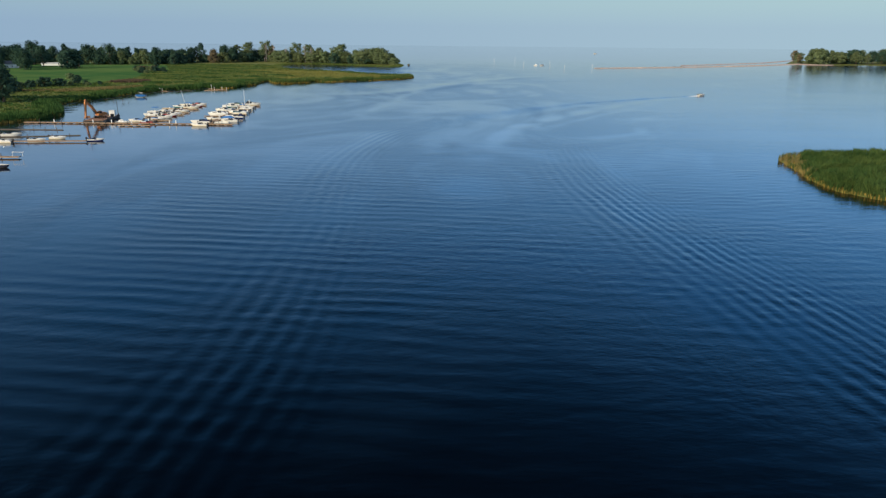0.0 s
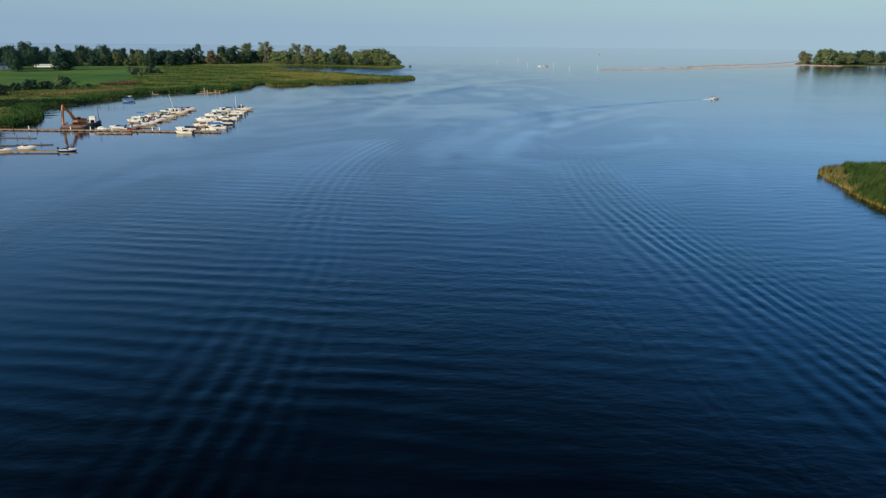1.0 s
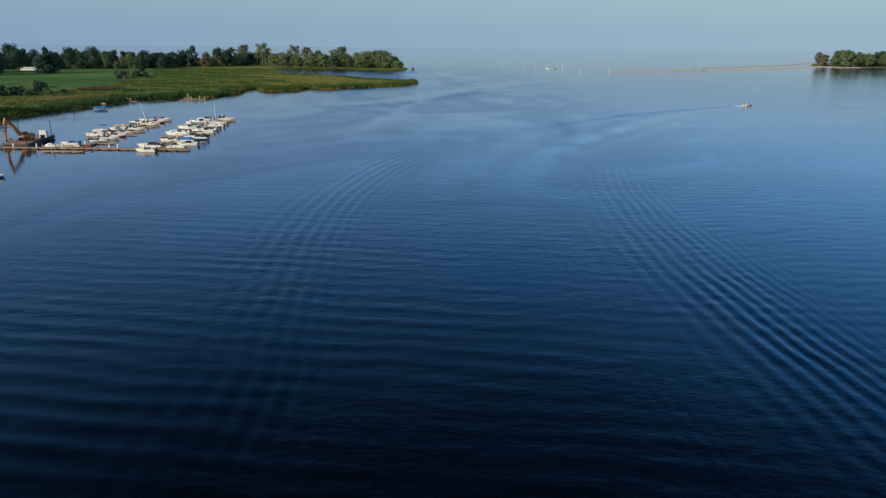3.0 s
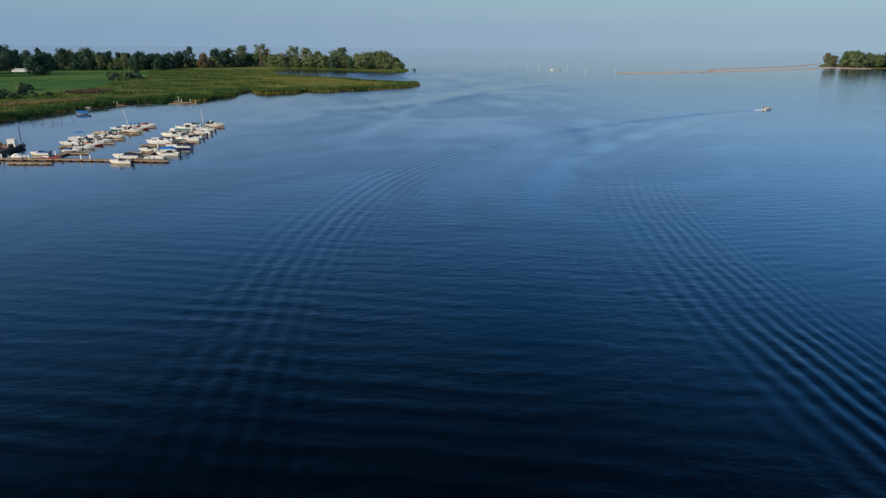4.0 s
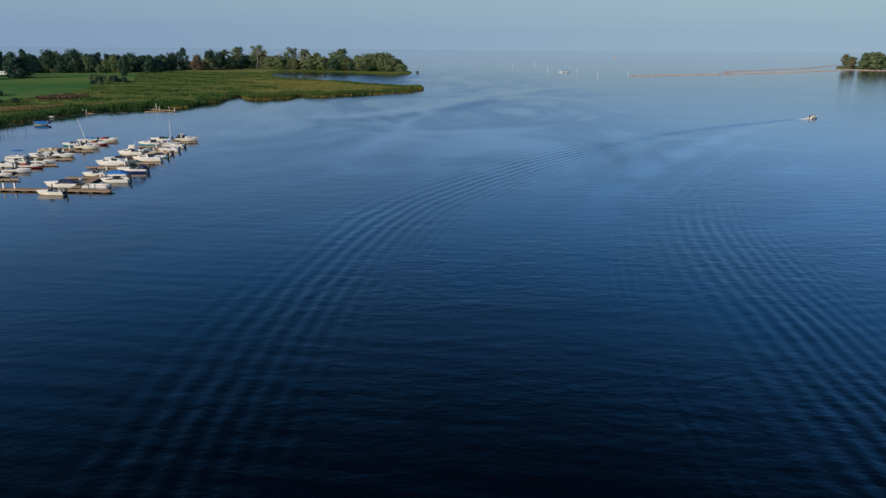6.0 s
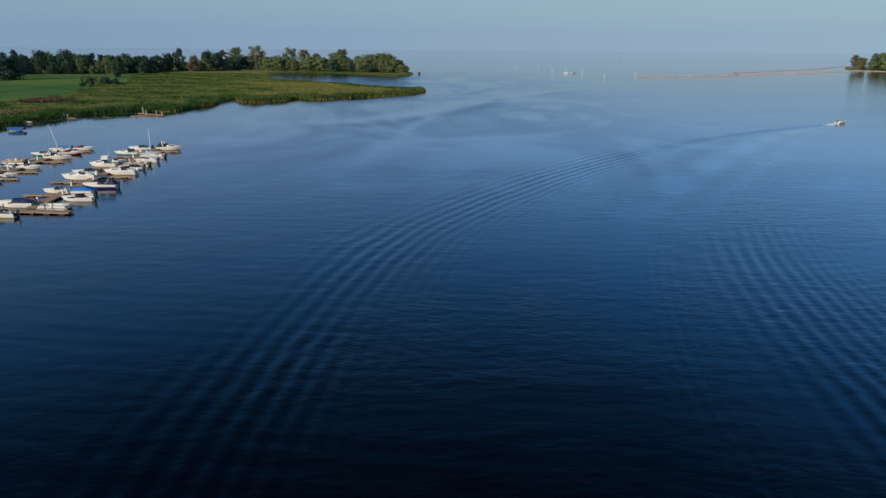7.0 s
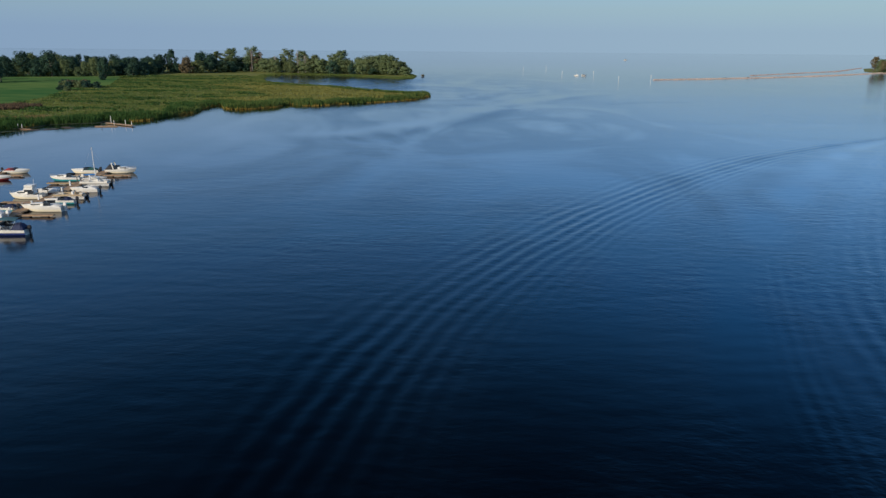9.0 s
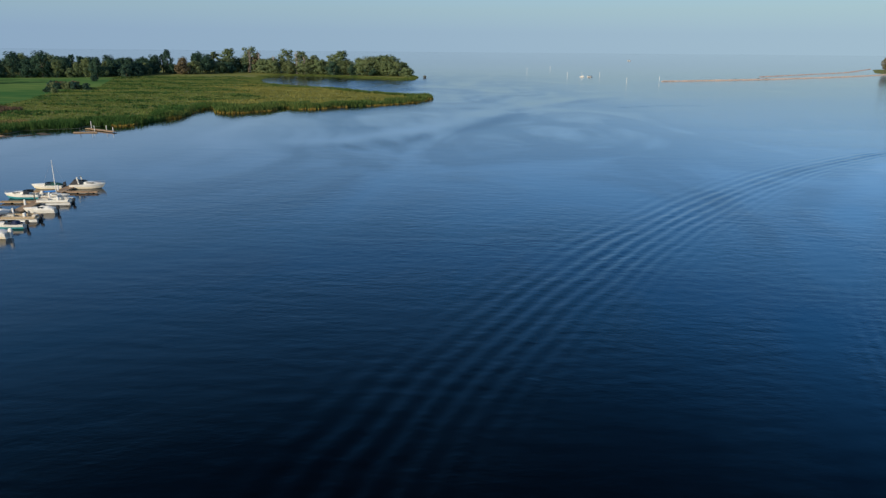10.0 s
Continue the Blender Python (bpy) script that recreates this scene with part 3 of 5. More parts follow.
def build_reeds():
    # olive marsh grass over the flats
    x, y = scatter(88000, -330, -22, 240, 985, 41)
    d, lawn = signed(x, y, MAIN_SHORE), signed(x, y, LAWN_RING)
    ok = (d > 3) & (lawn < -1) & ~((y > 862) & (x > -330))
    dark = waves(x * 0.35, y, 42, 26) + 0.7 * waves(x * 0.4, y, 43, 9)
    flats = ok & (d > 6)
    gold = (x + 0.10 * (y - 560) + 45 * waves(x * 0.3, y, 63, 40) > -140) & (d > 10)
    olive, green = flats & (dark < 0.55) & ~gold, flats & (dark >= 0.55) & ~gold
    r = np.random.RandomState(44)
    h = 0.55 + 0.12 * waves(x, y, 45, 20) + r.uniform(0, 0.12, len(x))
    h = h + 0.45 * (dark >= 0.5)
    for name, sel, mat, label in (("golden_grass", flats & gold, REED_GOLD, "golden olive marsh grass on the low spit"), ("marsh_grass", olive, REED_OLIVE, "olive and yellowish marsh grass on the flats"),
                                  ("marsh_reeds", green, REED_GREEN, "patches of darker green reeds in the marsh")):
        tufts(name, grounded(x[sel], y[sel]), np.maximum(0.4, h[sel]), 4, 0.42, 1.2, mat, label, "grass", lean=0.5, seed=46, lodged=1.6)
    # tall reeds that wall the water's edge
    x, y = scatter(300000, -270, -22, 240, 965, 47)
    d = signed(x, y, MAIN_SHORE)
    keep = (d > -0.6) & (d < 9 + 4 * waves(x, y, 48, 25)) & (x > -260)
    x, y, d = x[keep], y[keep], d[keep]
    tall = 2.3 + 0.5 * waves(x, y, 49, 17)
    spit = (x > -136 + 6 * waves(x, y, 67, 12)) & (np.random.RandomState(68).uniform(0, 1, len(x)) < 0.6)
    spit |= (y > 690)
    tall = tall - 0.9 * (y > 620) - 0.5 * (y > 800)
    tufts("shore_reeds", grounded(x[~spit], y[~spit]), tall[~spit], 4, 0.24, 0.85, REED_GREEN, "tall green reeds along the water's edge", "reeds", seed=50)
    tufts("spit_reeds", grounded(x[spit], y[spit]), tall[spit], 4, 0.28, 0.75, REED_OLIVE, "tall olive reeds along the spit's edge", "reeds", seed=69)
    strip = (d < 1.3) & (y < 612) & (waves(x, y, 51, 24) > np.where(x > -135, -0.5, 0.2))
    tufts("reed_stems", grounded(x[strip] + 0.3, y[strip] - 0.9, 0.0), 0.52 * tall[strip], 4, 0.20, 0.6, REED_STRAW, "straw-yellow reed stems at the waterline", "reeds", lean=0.1, seed=52)
    # the near reed island
    x, y = scatter(24000, 78, 185, 118, 205, 53)
    d = signed(x, y, REED_ISLE)
    thin = x < 90 + 0.42 * (y - 168) + 2.0 * waves(x, y, 64, 8)
    r = np.random.RandomState(54)
    keep = (d > 0.2) & ~(thin & ((r.uniform(0, 1, len(x)) > 0.62) | (waves(x, y, 65, 6) < -0.35)))
    x, y, d, thin = x[keep], y[keep], d[keep], thin[keep]
    tall = 2.2 + 0.5 * waves(x, y, 55, 9) - 0.35 * thin
    lush = ~thin | (r.uniform(0, 1, len(x)) < 0.3)
    tufts("island_reeds", grounded(x[lush], y[lush]), tall[lush], 5, 0.13, 0.5, REED_ISLET, "dense green reeds on a small island", "reeds", lean=0.35, seed=56, lodged=0.6)
    dry = ~lush
    tufts("island_dry_reeds", grounded(x[dry], y[dry]), 0.8 * tall[dry], 8, 0.09, 0.6, REED_TAN, "sparse dead tan reeds at a reed island's tip", "reeds", lean=0.5, seed=66, lodged=0.7)
    fx, fy = scatter(8000, 96, 212, 92, 200, 70)
    inner = (signed(fx, fy, REED_ISLE) > 1) & ((fy < 120) | (fx > 183))
    tufts("island_back_reeds", grounded(fx[inner], fy[inner]), np.full(inner.sum(), 2.1), 6, 0.24, 0.9, REED_ISLET, "green reeds on the far part of a small island", "reeds", lean=0.35, seed=71, lodged=0.6)
    edge = (d < 1.6) | (thin & (np.arange(len(x)) % 2 == 0))
    tufts("island_reed_stems", grounded(x[edge], y[edge], 0.0), 0.42 * tall[edge], 7, 0.07, 0.5, REED_STRAW, "sunlit straw-yellow stems round a reed island", "reeds", lean=0.08, seed=57)
    # rust-coloured sedge patches at the lawn's edge
    x, y = scatter(3000, -262, -205, 470, 506, 58)
    keep = ((x + 219) / 11) ** 2 + ((y - 488) / 13) ** 2 < 1 + 0.4 * waves(x, y, 57, 8)
    tufts("sedge_patch", grounded(x[keep], y[keep]), np.full(keep.sum(), 1.8), 5, 0.25, 0.5, REED_RUST, "rust-brown sedge patch beside the lawn", "sedge", seed=59)
    # dry tan grass between lawn and reeds
    x, y = scatter(26000, -285, -170, 370, 480, 60)
    d, s = along([(-262, 384), (-245, 390), (-231, 396), (-217, 403), (-205, 421), (-196, 440), (-176, 444)], x, y)
    keep = np.abs(d) < 8 + 4 * waves(x, y, 61, 20)
    tufts("dry_grass", grounded(x[keep], y[keep]), np.full(keep.sum(), 1.1), 4, 0.3, 0.8, REED_TAN, "dry tan grass along the lawn's edge", "grass", seed=62, lodged=0.6)


build_reeds()


# ---- trees ----
def tree_meshes(seed, height, spread, lobes, trunk_share=0.28, card=1.0, count=1300, lean=0.0, stout=1.0):
    """A trunk with limbs and a crown of leaf sprays gathered in uneven lobes."""
    r = np.random.RandomState(seed)
    bm = bmesh.new()
    top = Vector((lean * height * 0.4, 0, height * 0.8))
    bend = Vector((r.uniform(-0.3, 0.3), r.uniform(-0.3, 0.3), height * 0.4))
    tube(bm, (0, 0, -0.4), bend, height * 0.022 * stout, height * 0.015 * stout, 7)
    tube(bm, bend, top, height * 0.015 * stout, height * 0.004, 6)
    centres = []
    lobes = int(lobes * 1.45)
    for i in range(lobes):
        k = (i + 0.5) / lobes
        a, z = i * 2.4 + r.uniform(-0.5, 0.5), height * (trunk_share + (1 - trunk_share) * (k ** 0.8) * 0.93)
        reach = spread * (0.90 - 0.72 * abs(k - 0.35) ** 1.1) * r.uniform(0.30, 0.92)
        c = Vector((math.cos(a) * reach + lean * z * 0.4, math.sin(a) * reach, z))
        size = spread * r.uniform(0.27, 0.47) * (1 - 0.30 * k)
        centres.append((c, size))
        tube(bm, bend.lerp(top, min(0.95, k * 0.8)), c, height * 0.007, height * 0.002, 5)
    wood = bpy.data.meshes.new("trunk")
    bm.to_mesh(wood)
    bm.free()
    wood.materials.append(BARK)
    per = count // lobes
    verts, n = [], 0
    for c, size in centres:
        d = r.normal(size=(per, 3))
        d /= np.linalg.norm(d, axis=1)[:, None]
        rad = size * (0.5 + 0.62 * r.uniform(0, 1, (per, 1)) ** 0.6)
        pos = np.array(c) + d * rad * [1, 1, 0.85]
        nrm = d + r.normal(scale=0.28, size=(per, 3)) + np.array([c.x, c.y, 0.6 * (c.z - height * 0.5)]) / spread * 0.6 + [0, 0, 0.2]
        nrm /= np.linalg.norm(nrm, axis=1)[:, None]
        u = np.cross(nrm, r.normal(size=(per, 3)))
        u /= np.linalg.norm(u, axis=1)[:, None]
        v = np.cross(nrm, u)
        s = card * r.uniform(0.45, 1.0, (per, 1))
        verts.append(np.stack([pos - u * s, pos - v * s * 0.6, pos + u * s, pos + v * s * 0.7 + nrm * s * 0.2], 1))
    verts = np.concatenate(verts).reshape(-1, 3)
    return wood, verts


def crown_mesh(verts, mat):
    k = np.arange(len(verts) // 4)[:, None] * 4
    return fast_mesh("crown", verts, np.concatenate([k + [0, 1, 2], k + [0, 2, 3]], 1).ravel(), 3, [mat])


KINDS = {}
for key, seed, h, sp, lobes, share, count, lean in (("round", 1, 20, 8.0, 17, 0.16, 1900, 0.0), ("broad", 2, 18, 9.5, 20, 0.10, 2100, 0.04), ("tall", 3, 26, 6.5, 17, 0.22, 1500, 0.05),
                                                    ("open", 4, 25, 7.0, 11, 0.34, 800, -0.10), ("slim", 5, 22, 4.2, 12, 0.14, 1100, 0.0), ("oak", 6, 21, 8.6, 15, 0.20, 1700, -0.05),
                                                    ("low", 7, 11, 7.0, 13, 0.05, 1300, 0.0), ("shrub", 8, 4, 3.0, 10, 0.02, 800, 0.0)):
    wood, verts = tree_meshes(seed, h, sp, lobes, share, 0.42 if key == "shrub" else 0.82, int(count * 1.12), lean)
    KINDS[key] = (h, wood, {"green": crown_mesh(verts, LEAF), "yellow": crown_mesh(verts, LEAF_YELLOW), "brown": crown_mesh(verts, LEAF_BROWN), "hazy_willow": crown_mesh(verts, LEAF_WILLOW_HAZED)})


def plant(kind, x, y, height, turn, label, hue="green", group="", name="tree", wide=1.0):
    h, wood, crowns = KINDS[kind]
    s = height / h
    z = max(0.0, float(land_height(np.array([float(x)]), np.array([float(y)]))[0]) - 0.15)
    ob = thing(name, pose(x, y, z, 0, 0, turn) @ Matrix.Diagonal((s * wide, s * wide, s, 1)), label, "tree" if name == "tree" else "bush", group)
    for n, me in (("trunk", wood), ("crown", crowns[hue])):
        p = new(n, me)
        p.parent = ob
    return ob


def build_trees():
    r = random.Random(71)
    # the long wood behind the lawn
    front = [(-520, 736.4), (-470.8, 771.3), (-429.5, 784.7), (-397.7, 801.2), (-369.1, 806.1), (-345, 812), (-332, 834), (-334, 858), (-331, 880), (-323, 898)]
    steps = smooth_line(front, 30)
    for row in range(3):
        for i, (x, y) in enumerate(steps):
            if row and r.random() < 0.12:
                continue
            kind = r.choice(["round", "oak", "tall", "broad", "oak", "round", "low"])
            # the few pale crowns stand in for sunlit ones
            plant(kind, x + r.uniform(-4, 4) - row * 9, y + row * 22 + r.uniform(-4, 4), (r.uniform(13.0, 17.5) + row * 1.6 + (6.0 if r.random() < 0.10 else 0)) * (1.0 - 0.18 * (i > 21) + 0.15 * (i < 9)),
                  r.uniform(0, 360), "leafy dark green broadleaf tree in the wood behind the lawn", "hazy_willow" if r.random() < 0.10 else "green", group="wood behind the lawn")
    # undergrowth that closes the foot of the wood
    for i, (x, y) in enumerate(smooth_line(front, 44)):
        plant(r.choice(["low", "low", "broad"]), x + r.uniform(-3, 3), y + r.uniform(-3, 3), r.uniform(8, 12), r.uniform(0, 360), "low bushy tree at the foot of the wood", r.choice(["green", "green", "green", "green", "hazy_willow"]), group="undergrowth of the wood")
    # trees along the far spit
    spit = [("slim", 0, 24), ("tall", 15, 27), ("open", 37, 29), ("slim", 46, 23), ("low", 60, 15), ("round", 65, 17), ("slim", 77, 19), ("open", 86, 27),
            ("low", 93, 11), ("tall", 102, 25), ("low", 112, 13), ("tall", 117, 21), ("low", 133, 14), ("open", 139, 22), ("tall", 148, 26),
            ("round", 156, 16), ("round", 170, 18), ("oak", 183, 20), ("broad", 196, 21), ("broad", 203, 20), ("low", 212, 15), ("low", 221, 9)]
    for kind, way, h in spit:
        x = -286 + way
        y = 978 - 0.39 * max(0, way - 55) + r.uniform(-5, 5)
        # the pale leaf tone also carries the spit's distance haze
        hue = "brown" if way == 46 else "yellow" if way == 93 else "green" if way == 77 else "hazy_willow"
        word = {"brown": "half-bare brown withered tree on the far spit", "yellow": "low yellowing tree on the far spit", "green": "green broadleaf tree on the far spit", "hazy_willow": "pale green haze-toned tree on the far spit"}[hue]
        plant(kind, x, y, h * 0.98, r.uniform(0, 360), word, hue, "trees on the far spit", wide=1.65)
    for i in range(26):
        x = -275 + i * 7.6
        plant(r.choice(["low", "low", "round", "broad"]), x + r.uniform(-3, 3), 984 - 0.36 * (x + 275) + r.uniform(-4, 14), r.uniform(11, 17), r.uniform(0, 360),
              "low green tree in the undergrowth of the far spit", r.choice(["green", "hazy_willow", "hazy_willow"]), group="undergrowth of the far spit", wide=1.15)
    # bleached dead trees among them
    for seed, way, h in ((31, 42, 28), (32, 52, 27), (33, 70, 22), (34, 98, 27), (35, 107, 23)):
        bare, leaves = tree_meshes(seed, h, h * 0.22, 12, 0.35, 1.0, 100, stout=0.55)
        bare.materials.clear()
        bare.materials.append(BARK_PALE)
        dead = thing("tree", pose(-286 + way, 968 - 0.39 * max(0, way - 55), 0.4, 0, 0, 9 * way), "bleached leafless dead tree on the far spit", "tree", "dead trees on the far spit")
        new("trunk", bare).parent = dead
    # the clump between wood and spit
    for kind, x, y, h, hue in (("tall", -315.3, 918.2, 25, "green"), ("slim", -323.5, 923.9, 21, "green"), ("round", -301.2, 922.5, 17, "brown"), ("round", -291, 929.6, 20, "green"),
                               ("oak", -281, 939.3, 20, "green"), ("low", -272.9, 951.7, 13, "green"), ("round", -296.1, 951.9, 22, "green"), ("low", -319.4, 928.8, 10, "green"), ("round", -333, 902, 17, "green"), ("oak", -328, 915, 19, "green"), ("low", -326, 893, 12, "green")):
        plant(kind, x, y, h, r.uniform(0, 360), "brown withered tree at the edge of the marsh" if hue == "brown" else "green broadleaf tree at the edge of the marsh", hue, "clump by the marsh")
    for kind, x, y, h, hue in (("low", -296, 906, 12, "brown"), ("low", -287, 917, 13, "hazy_willow"), ("broad", -279, 930, 17, "green"), ("low", -270, 941, 12, "hazy_willow"), ("low", -262, 950, 12, "green"), ("low", -309, 915, 10, "green")):
        plant(kind, x, y, h, r.uniform(0, 360), "brown withered bushy tree at the edge of the marsh" if hue == "brown" else "bushy green tree at the edge of the marsh", hue, "clump by the marsh", wide=1.2)
    # single trees on the lawn and its edge
    for kind, x, y, h in (("low", -369, 690, 17), ("broad", -365, 696, 18), ("slim", -371, 716, 18), ("broad", -388, 652, 17), ("round", -399, 662, 18), ("round", -439.8, 694.1, 21), ("round", -322, 785, 18), ("low", -319.3, 832, 12), ("low", -311, 838, 9), ("low", -306, 748, 5.5), ("oak", -410, 720, 21), ("broad", -419, 701, 19), ("round", -436, 683, 17), ("oak", -428, 676, 16), ("round", -445, 705, 21)):
        plant(kind, x, y, h, r.uniform(0, 360), "full green tree standing at the lawn", group="trees at the lawn")
    # dark trees at the near shore
    for kind, x, y, h in (("round", -215.3, 337.9, 14), ("round", -226.2, 340.7, 16), ("low", -237.3, 387, 6), ("low", -209.3, 323.7, 9), ("round", -242.2, 331.9, 16), ("round", -204.5, 322, 17), ("oak", -209.5, 331, 17)):
        plant(kind, x, y, h, r.uniform(0, 360), "dense dark green tree near the shore", group="trees near the shore")
    # bushes
    for i, (x, y, h, hue) in enumerate(((-258.4, 413.2, 5, "green"), (-245.3, 429.6, 6, "green"), (-240.3, 435.9, 5, "green"), (-250.4, 456.7, 4, "green"), (-242.3, 460.3, 4.5, "green"), (-232.3, 453.5, 3, "green"), (-266.5, 500.8, 5, "green"), (-260.4, 498.1, 4, "green"),
                         (-224.3, 455.9, 2.6, "green"), (-237.3, 443.5, 3.2, "green"), (-286.7, 657.2, 5, "green"), (-279.7, 651.8, 5, "brown"), (-272.6, 647.6, 5, "green"), (-265.6, 646, 5, "green"), (-259.5, 647, 4, "green"),
                         (-258.5, 608.4, 3, "green"), (-264.5, 612.5, 3.4, "green"), (-46.4, 901.3, 2.3, "brown"), (-268, 641, 4.6, "green"), (-276, 644, 4.2, "green"), (-262, 640, 4, "green"), (-282, 648, 4.6, "green"), (-270, 652, 5.2, "brown"), (-255, 640, 3.2, "green"), (-255, 420, 3.6, "green"), (-251, 424, 4.4, "green"), (-248.3, 418.1, 3, "green"), (-227.3, 445.7, 2.4, "green"))):
        plant("shrub", x, y, h, r.uniform(0, 360), "brownish shrub thicket in the marsh" if hue == "brown" else "rounded green bush at the lawn's edge", "hazy_willow" if hue == "green" and i % 3 == 0 else hue, "bushes", "bush", 1.25)
    # the wooded island across the bay
    for i in range(52):
        x = 573 + i * 7.2 + r.uniform(-3, 3)
        row = i % 3
        y = 1127 + 0.14 * (x - 577) + row * 22 + (18 if x < 587 else 0) + r.uniform(-5, 5)
        # haze over the far island is put into the leaf colour
        hue = "brown" if i in (0, 2) else r.choice(["hazy_willow", "hazy_willow", "hazy_willow", "green"])
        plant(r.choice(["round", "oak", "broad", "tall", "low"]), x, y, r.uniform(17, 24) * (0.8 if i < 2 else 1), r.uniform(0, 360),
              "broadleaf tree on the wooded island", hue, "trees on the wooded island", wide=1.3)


build_trees()


# ---- boats ----
def hull_shape(L, B, k):
    """Stations from stern to bow: x, half beam, gunwale, middle, chine and keel heights."""
    rows = []
    for s in (0, 0.12, 0.28, 0.42, 0.52, 0.64, 0.75, 0.84, 0.92, 0.97, 1.0):
        b = B / 2 * (0.92 + 0.08 * min(1, s / 0.35)) if s < 0.42 else B / 2 * max(0.02, 1 - ((s - 0.42) / 0.58) ** 1.9)
        zg, zc = k * (0.64 + 0.07 * s + 0.10 * max(0, (s - 0.55) / 0.45) ** 1.5), k * (0.04 + 0.40 * max(0, s - 0.6) ** 1.3)
        zk = k * (-0.28 + 0.42 * max(0, (s - 0.7) / 0.3) ** 2)
        rows.append((s, (s - 0.5) * L, b, zg, zc, min(zk, zc - 0.02)))
    return rows


def hull_part(ob, L, B, k, upper, lower, label=""):
    bm = bmesh.new()
    rings = []
    for s, x, b, zg, zc, zk in hull_shape(L, B, k):
        zm = zc + (zg - zc) * 0.45
        rake = 0.10 * L * max(0, (s - 0.5) / 0.5) ** 1.6
        half = [(x, b, zg), (x - 0.15 * rake, b * 0.99, zg - 0.12 * k), (x - 0.5 * rake, b * 0.93, zm), (x - 0.85 * rake, b * 0.84, zc)]
        rings.append(half + [(x - rake, 0, zk)] + [(px, -py, pz) for px, py, pz in half[::-1]])
    loft(bm, rings, mat_rows=[0, 0, 1, 1, 1, 1, 0, 0])
    return part("hull", clean(bm), [upper, lower, ANTIFOUL], ob, label)


def deck_part(ob, L, B, k, mat, open_to=0.52):
    bm = bmesh.new()
    rows = hull_shape(L, B, k)
    fore = [(x, b * 0.985, zg + 0.01, s) for s, x, b, zg, zc, zk in rows if s >= open_to]
    loft(bm, [[(x, b, z), (x, b * 0.6, z + 0.22 * k * (1 - ((s - open_to) / (1 - open_to)) ** 1.6)), (x, 0, z + 0.30 * k * (1 - ((s - open_to) / (1 - open_to)) ** 1.6)), (x, -b * 0.6, z + 0.22 * k * (1 - ((s - open_to) / (1 - open_to)) ** 1.6)), (x, -b, z)] for x, b, z, s in fore])
    tub = [(x, b * 0.985, zg + 0.01) for s, x, b, zg, zc, zk in rows if s <= open_to]
    rim, zf = 0.20, 0.16 * k
    loft(bm, [[(x, b, z), (x, b - rim, z + 0.02), (x, b - rim - 0.04, zf), (x, -b + rim + 0.04, zf), (x, -b + rim, z + 0.02), (x, -b, z)] for x, b, z in tub])
    return part("deck", clean(bm), mat, ob)


def windshield_part(ob, L, B, k, s=0.50, high=0.32):
    bm = bmesh.new()
    x0, b, z = (s - 0.5) * L, B * 0.40, k * 0.76
    plan = [(-0.16 * L, b), (0.0, b * 0.9), (0.06 * L, b * 0.35), (0.06 * L, -b * 0.35), (0.0, -b * 0.9), (-0.16 * L, -b)]
    loft(bm, [[(x0 + x, y, z), (x0 + x - 0.30 * high, y * 0.93, z + high * k), (x0 + x - 0.30 * high - 0.04, y * 0.92, z + high * k), (x0 + x - 0.05, y * 0.98, z)] for x, y in plan], closed=True)
    return part("windshield", clean(bm), SMOKED, ob)


def seat_part(ob, x, y, z, w, d):
    bm = bmesh.new()
    box(bm, x, y, z, d, w, 0.34, bevel=0.05)
    box(bm, x - d * 0.42, y, z + 0.25, 0.16, w, 0.5, bevel=0.05)
    part("seat", bm, VINYL, ob)


def motor_part(ob, L, k, mat):
    bm = bmesh.new()
    x = -L / 2 - 0.30
    box(bm, x, 0, 0.62 * k, 0.62, 0.42, 0.55, bevel=0.10, taper=0.8)
    box(bm, x + 0.02, 0, -0.25, 0.22, 0.16, 0.95)
    box(bm, x - 0.02, 0, -0.05, 0.55, 0.26, 0.06)
    part("outboard_motor", bm, mat, ob)


def canopy_part(ob, x0, x1, w, z, rise, mat, base_z, label=""):
    """A bowed canvas roof on four bent poles."""
    bm = bmesh.new()
    rings = []
    for i in range(5):
        t = i / 4
        x, lift = x0 + (x1 - x0) * t, z + rise * 0.5 * math.sin(math.pi * t)
        arc = [(x, w / 2 * c, lift + rise * (1 - c * c)) for c in (-1, -0.6, 0, 0.6, 1)]
        rings.append(arc + [(px, py, pz - 0.035) for px, py, pz in arc[::-1]])
    loft(bm, rings, closed=True)
    roof = part("canopy", clean(bm), mat, ob, label)
    for sx, sy in ((x0, 1), (x0, -1), (x1, 1), (x1, -1)):
        bm = bmesh.new()
        tube(bm, ((x0 + x1) / 2 + (sx - (x0 + x1) / 2) * 0.3, sy * w / 2, base_z), (sx, sy * w / 2 * 0.98, z - 0.03), 0.025)
        part("canopy_pole", bm, ALU, roof)


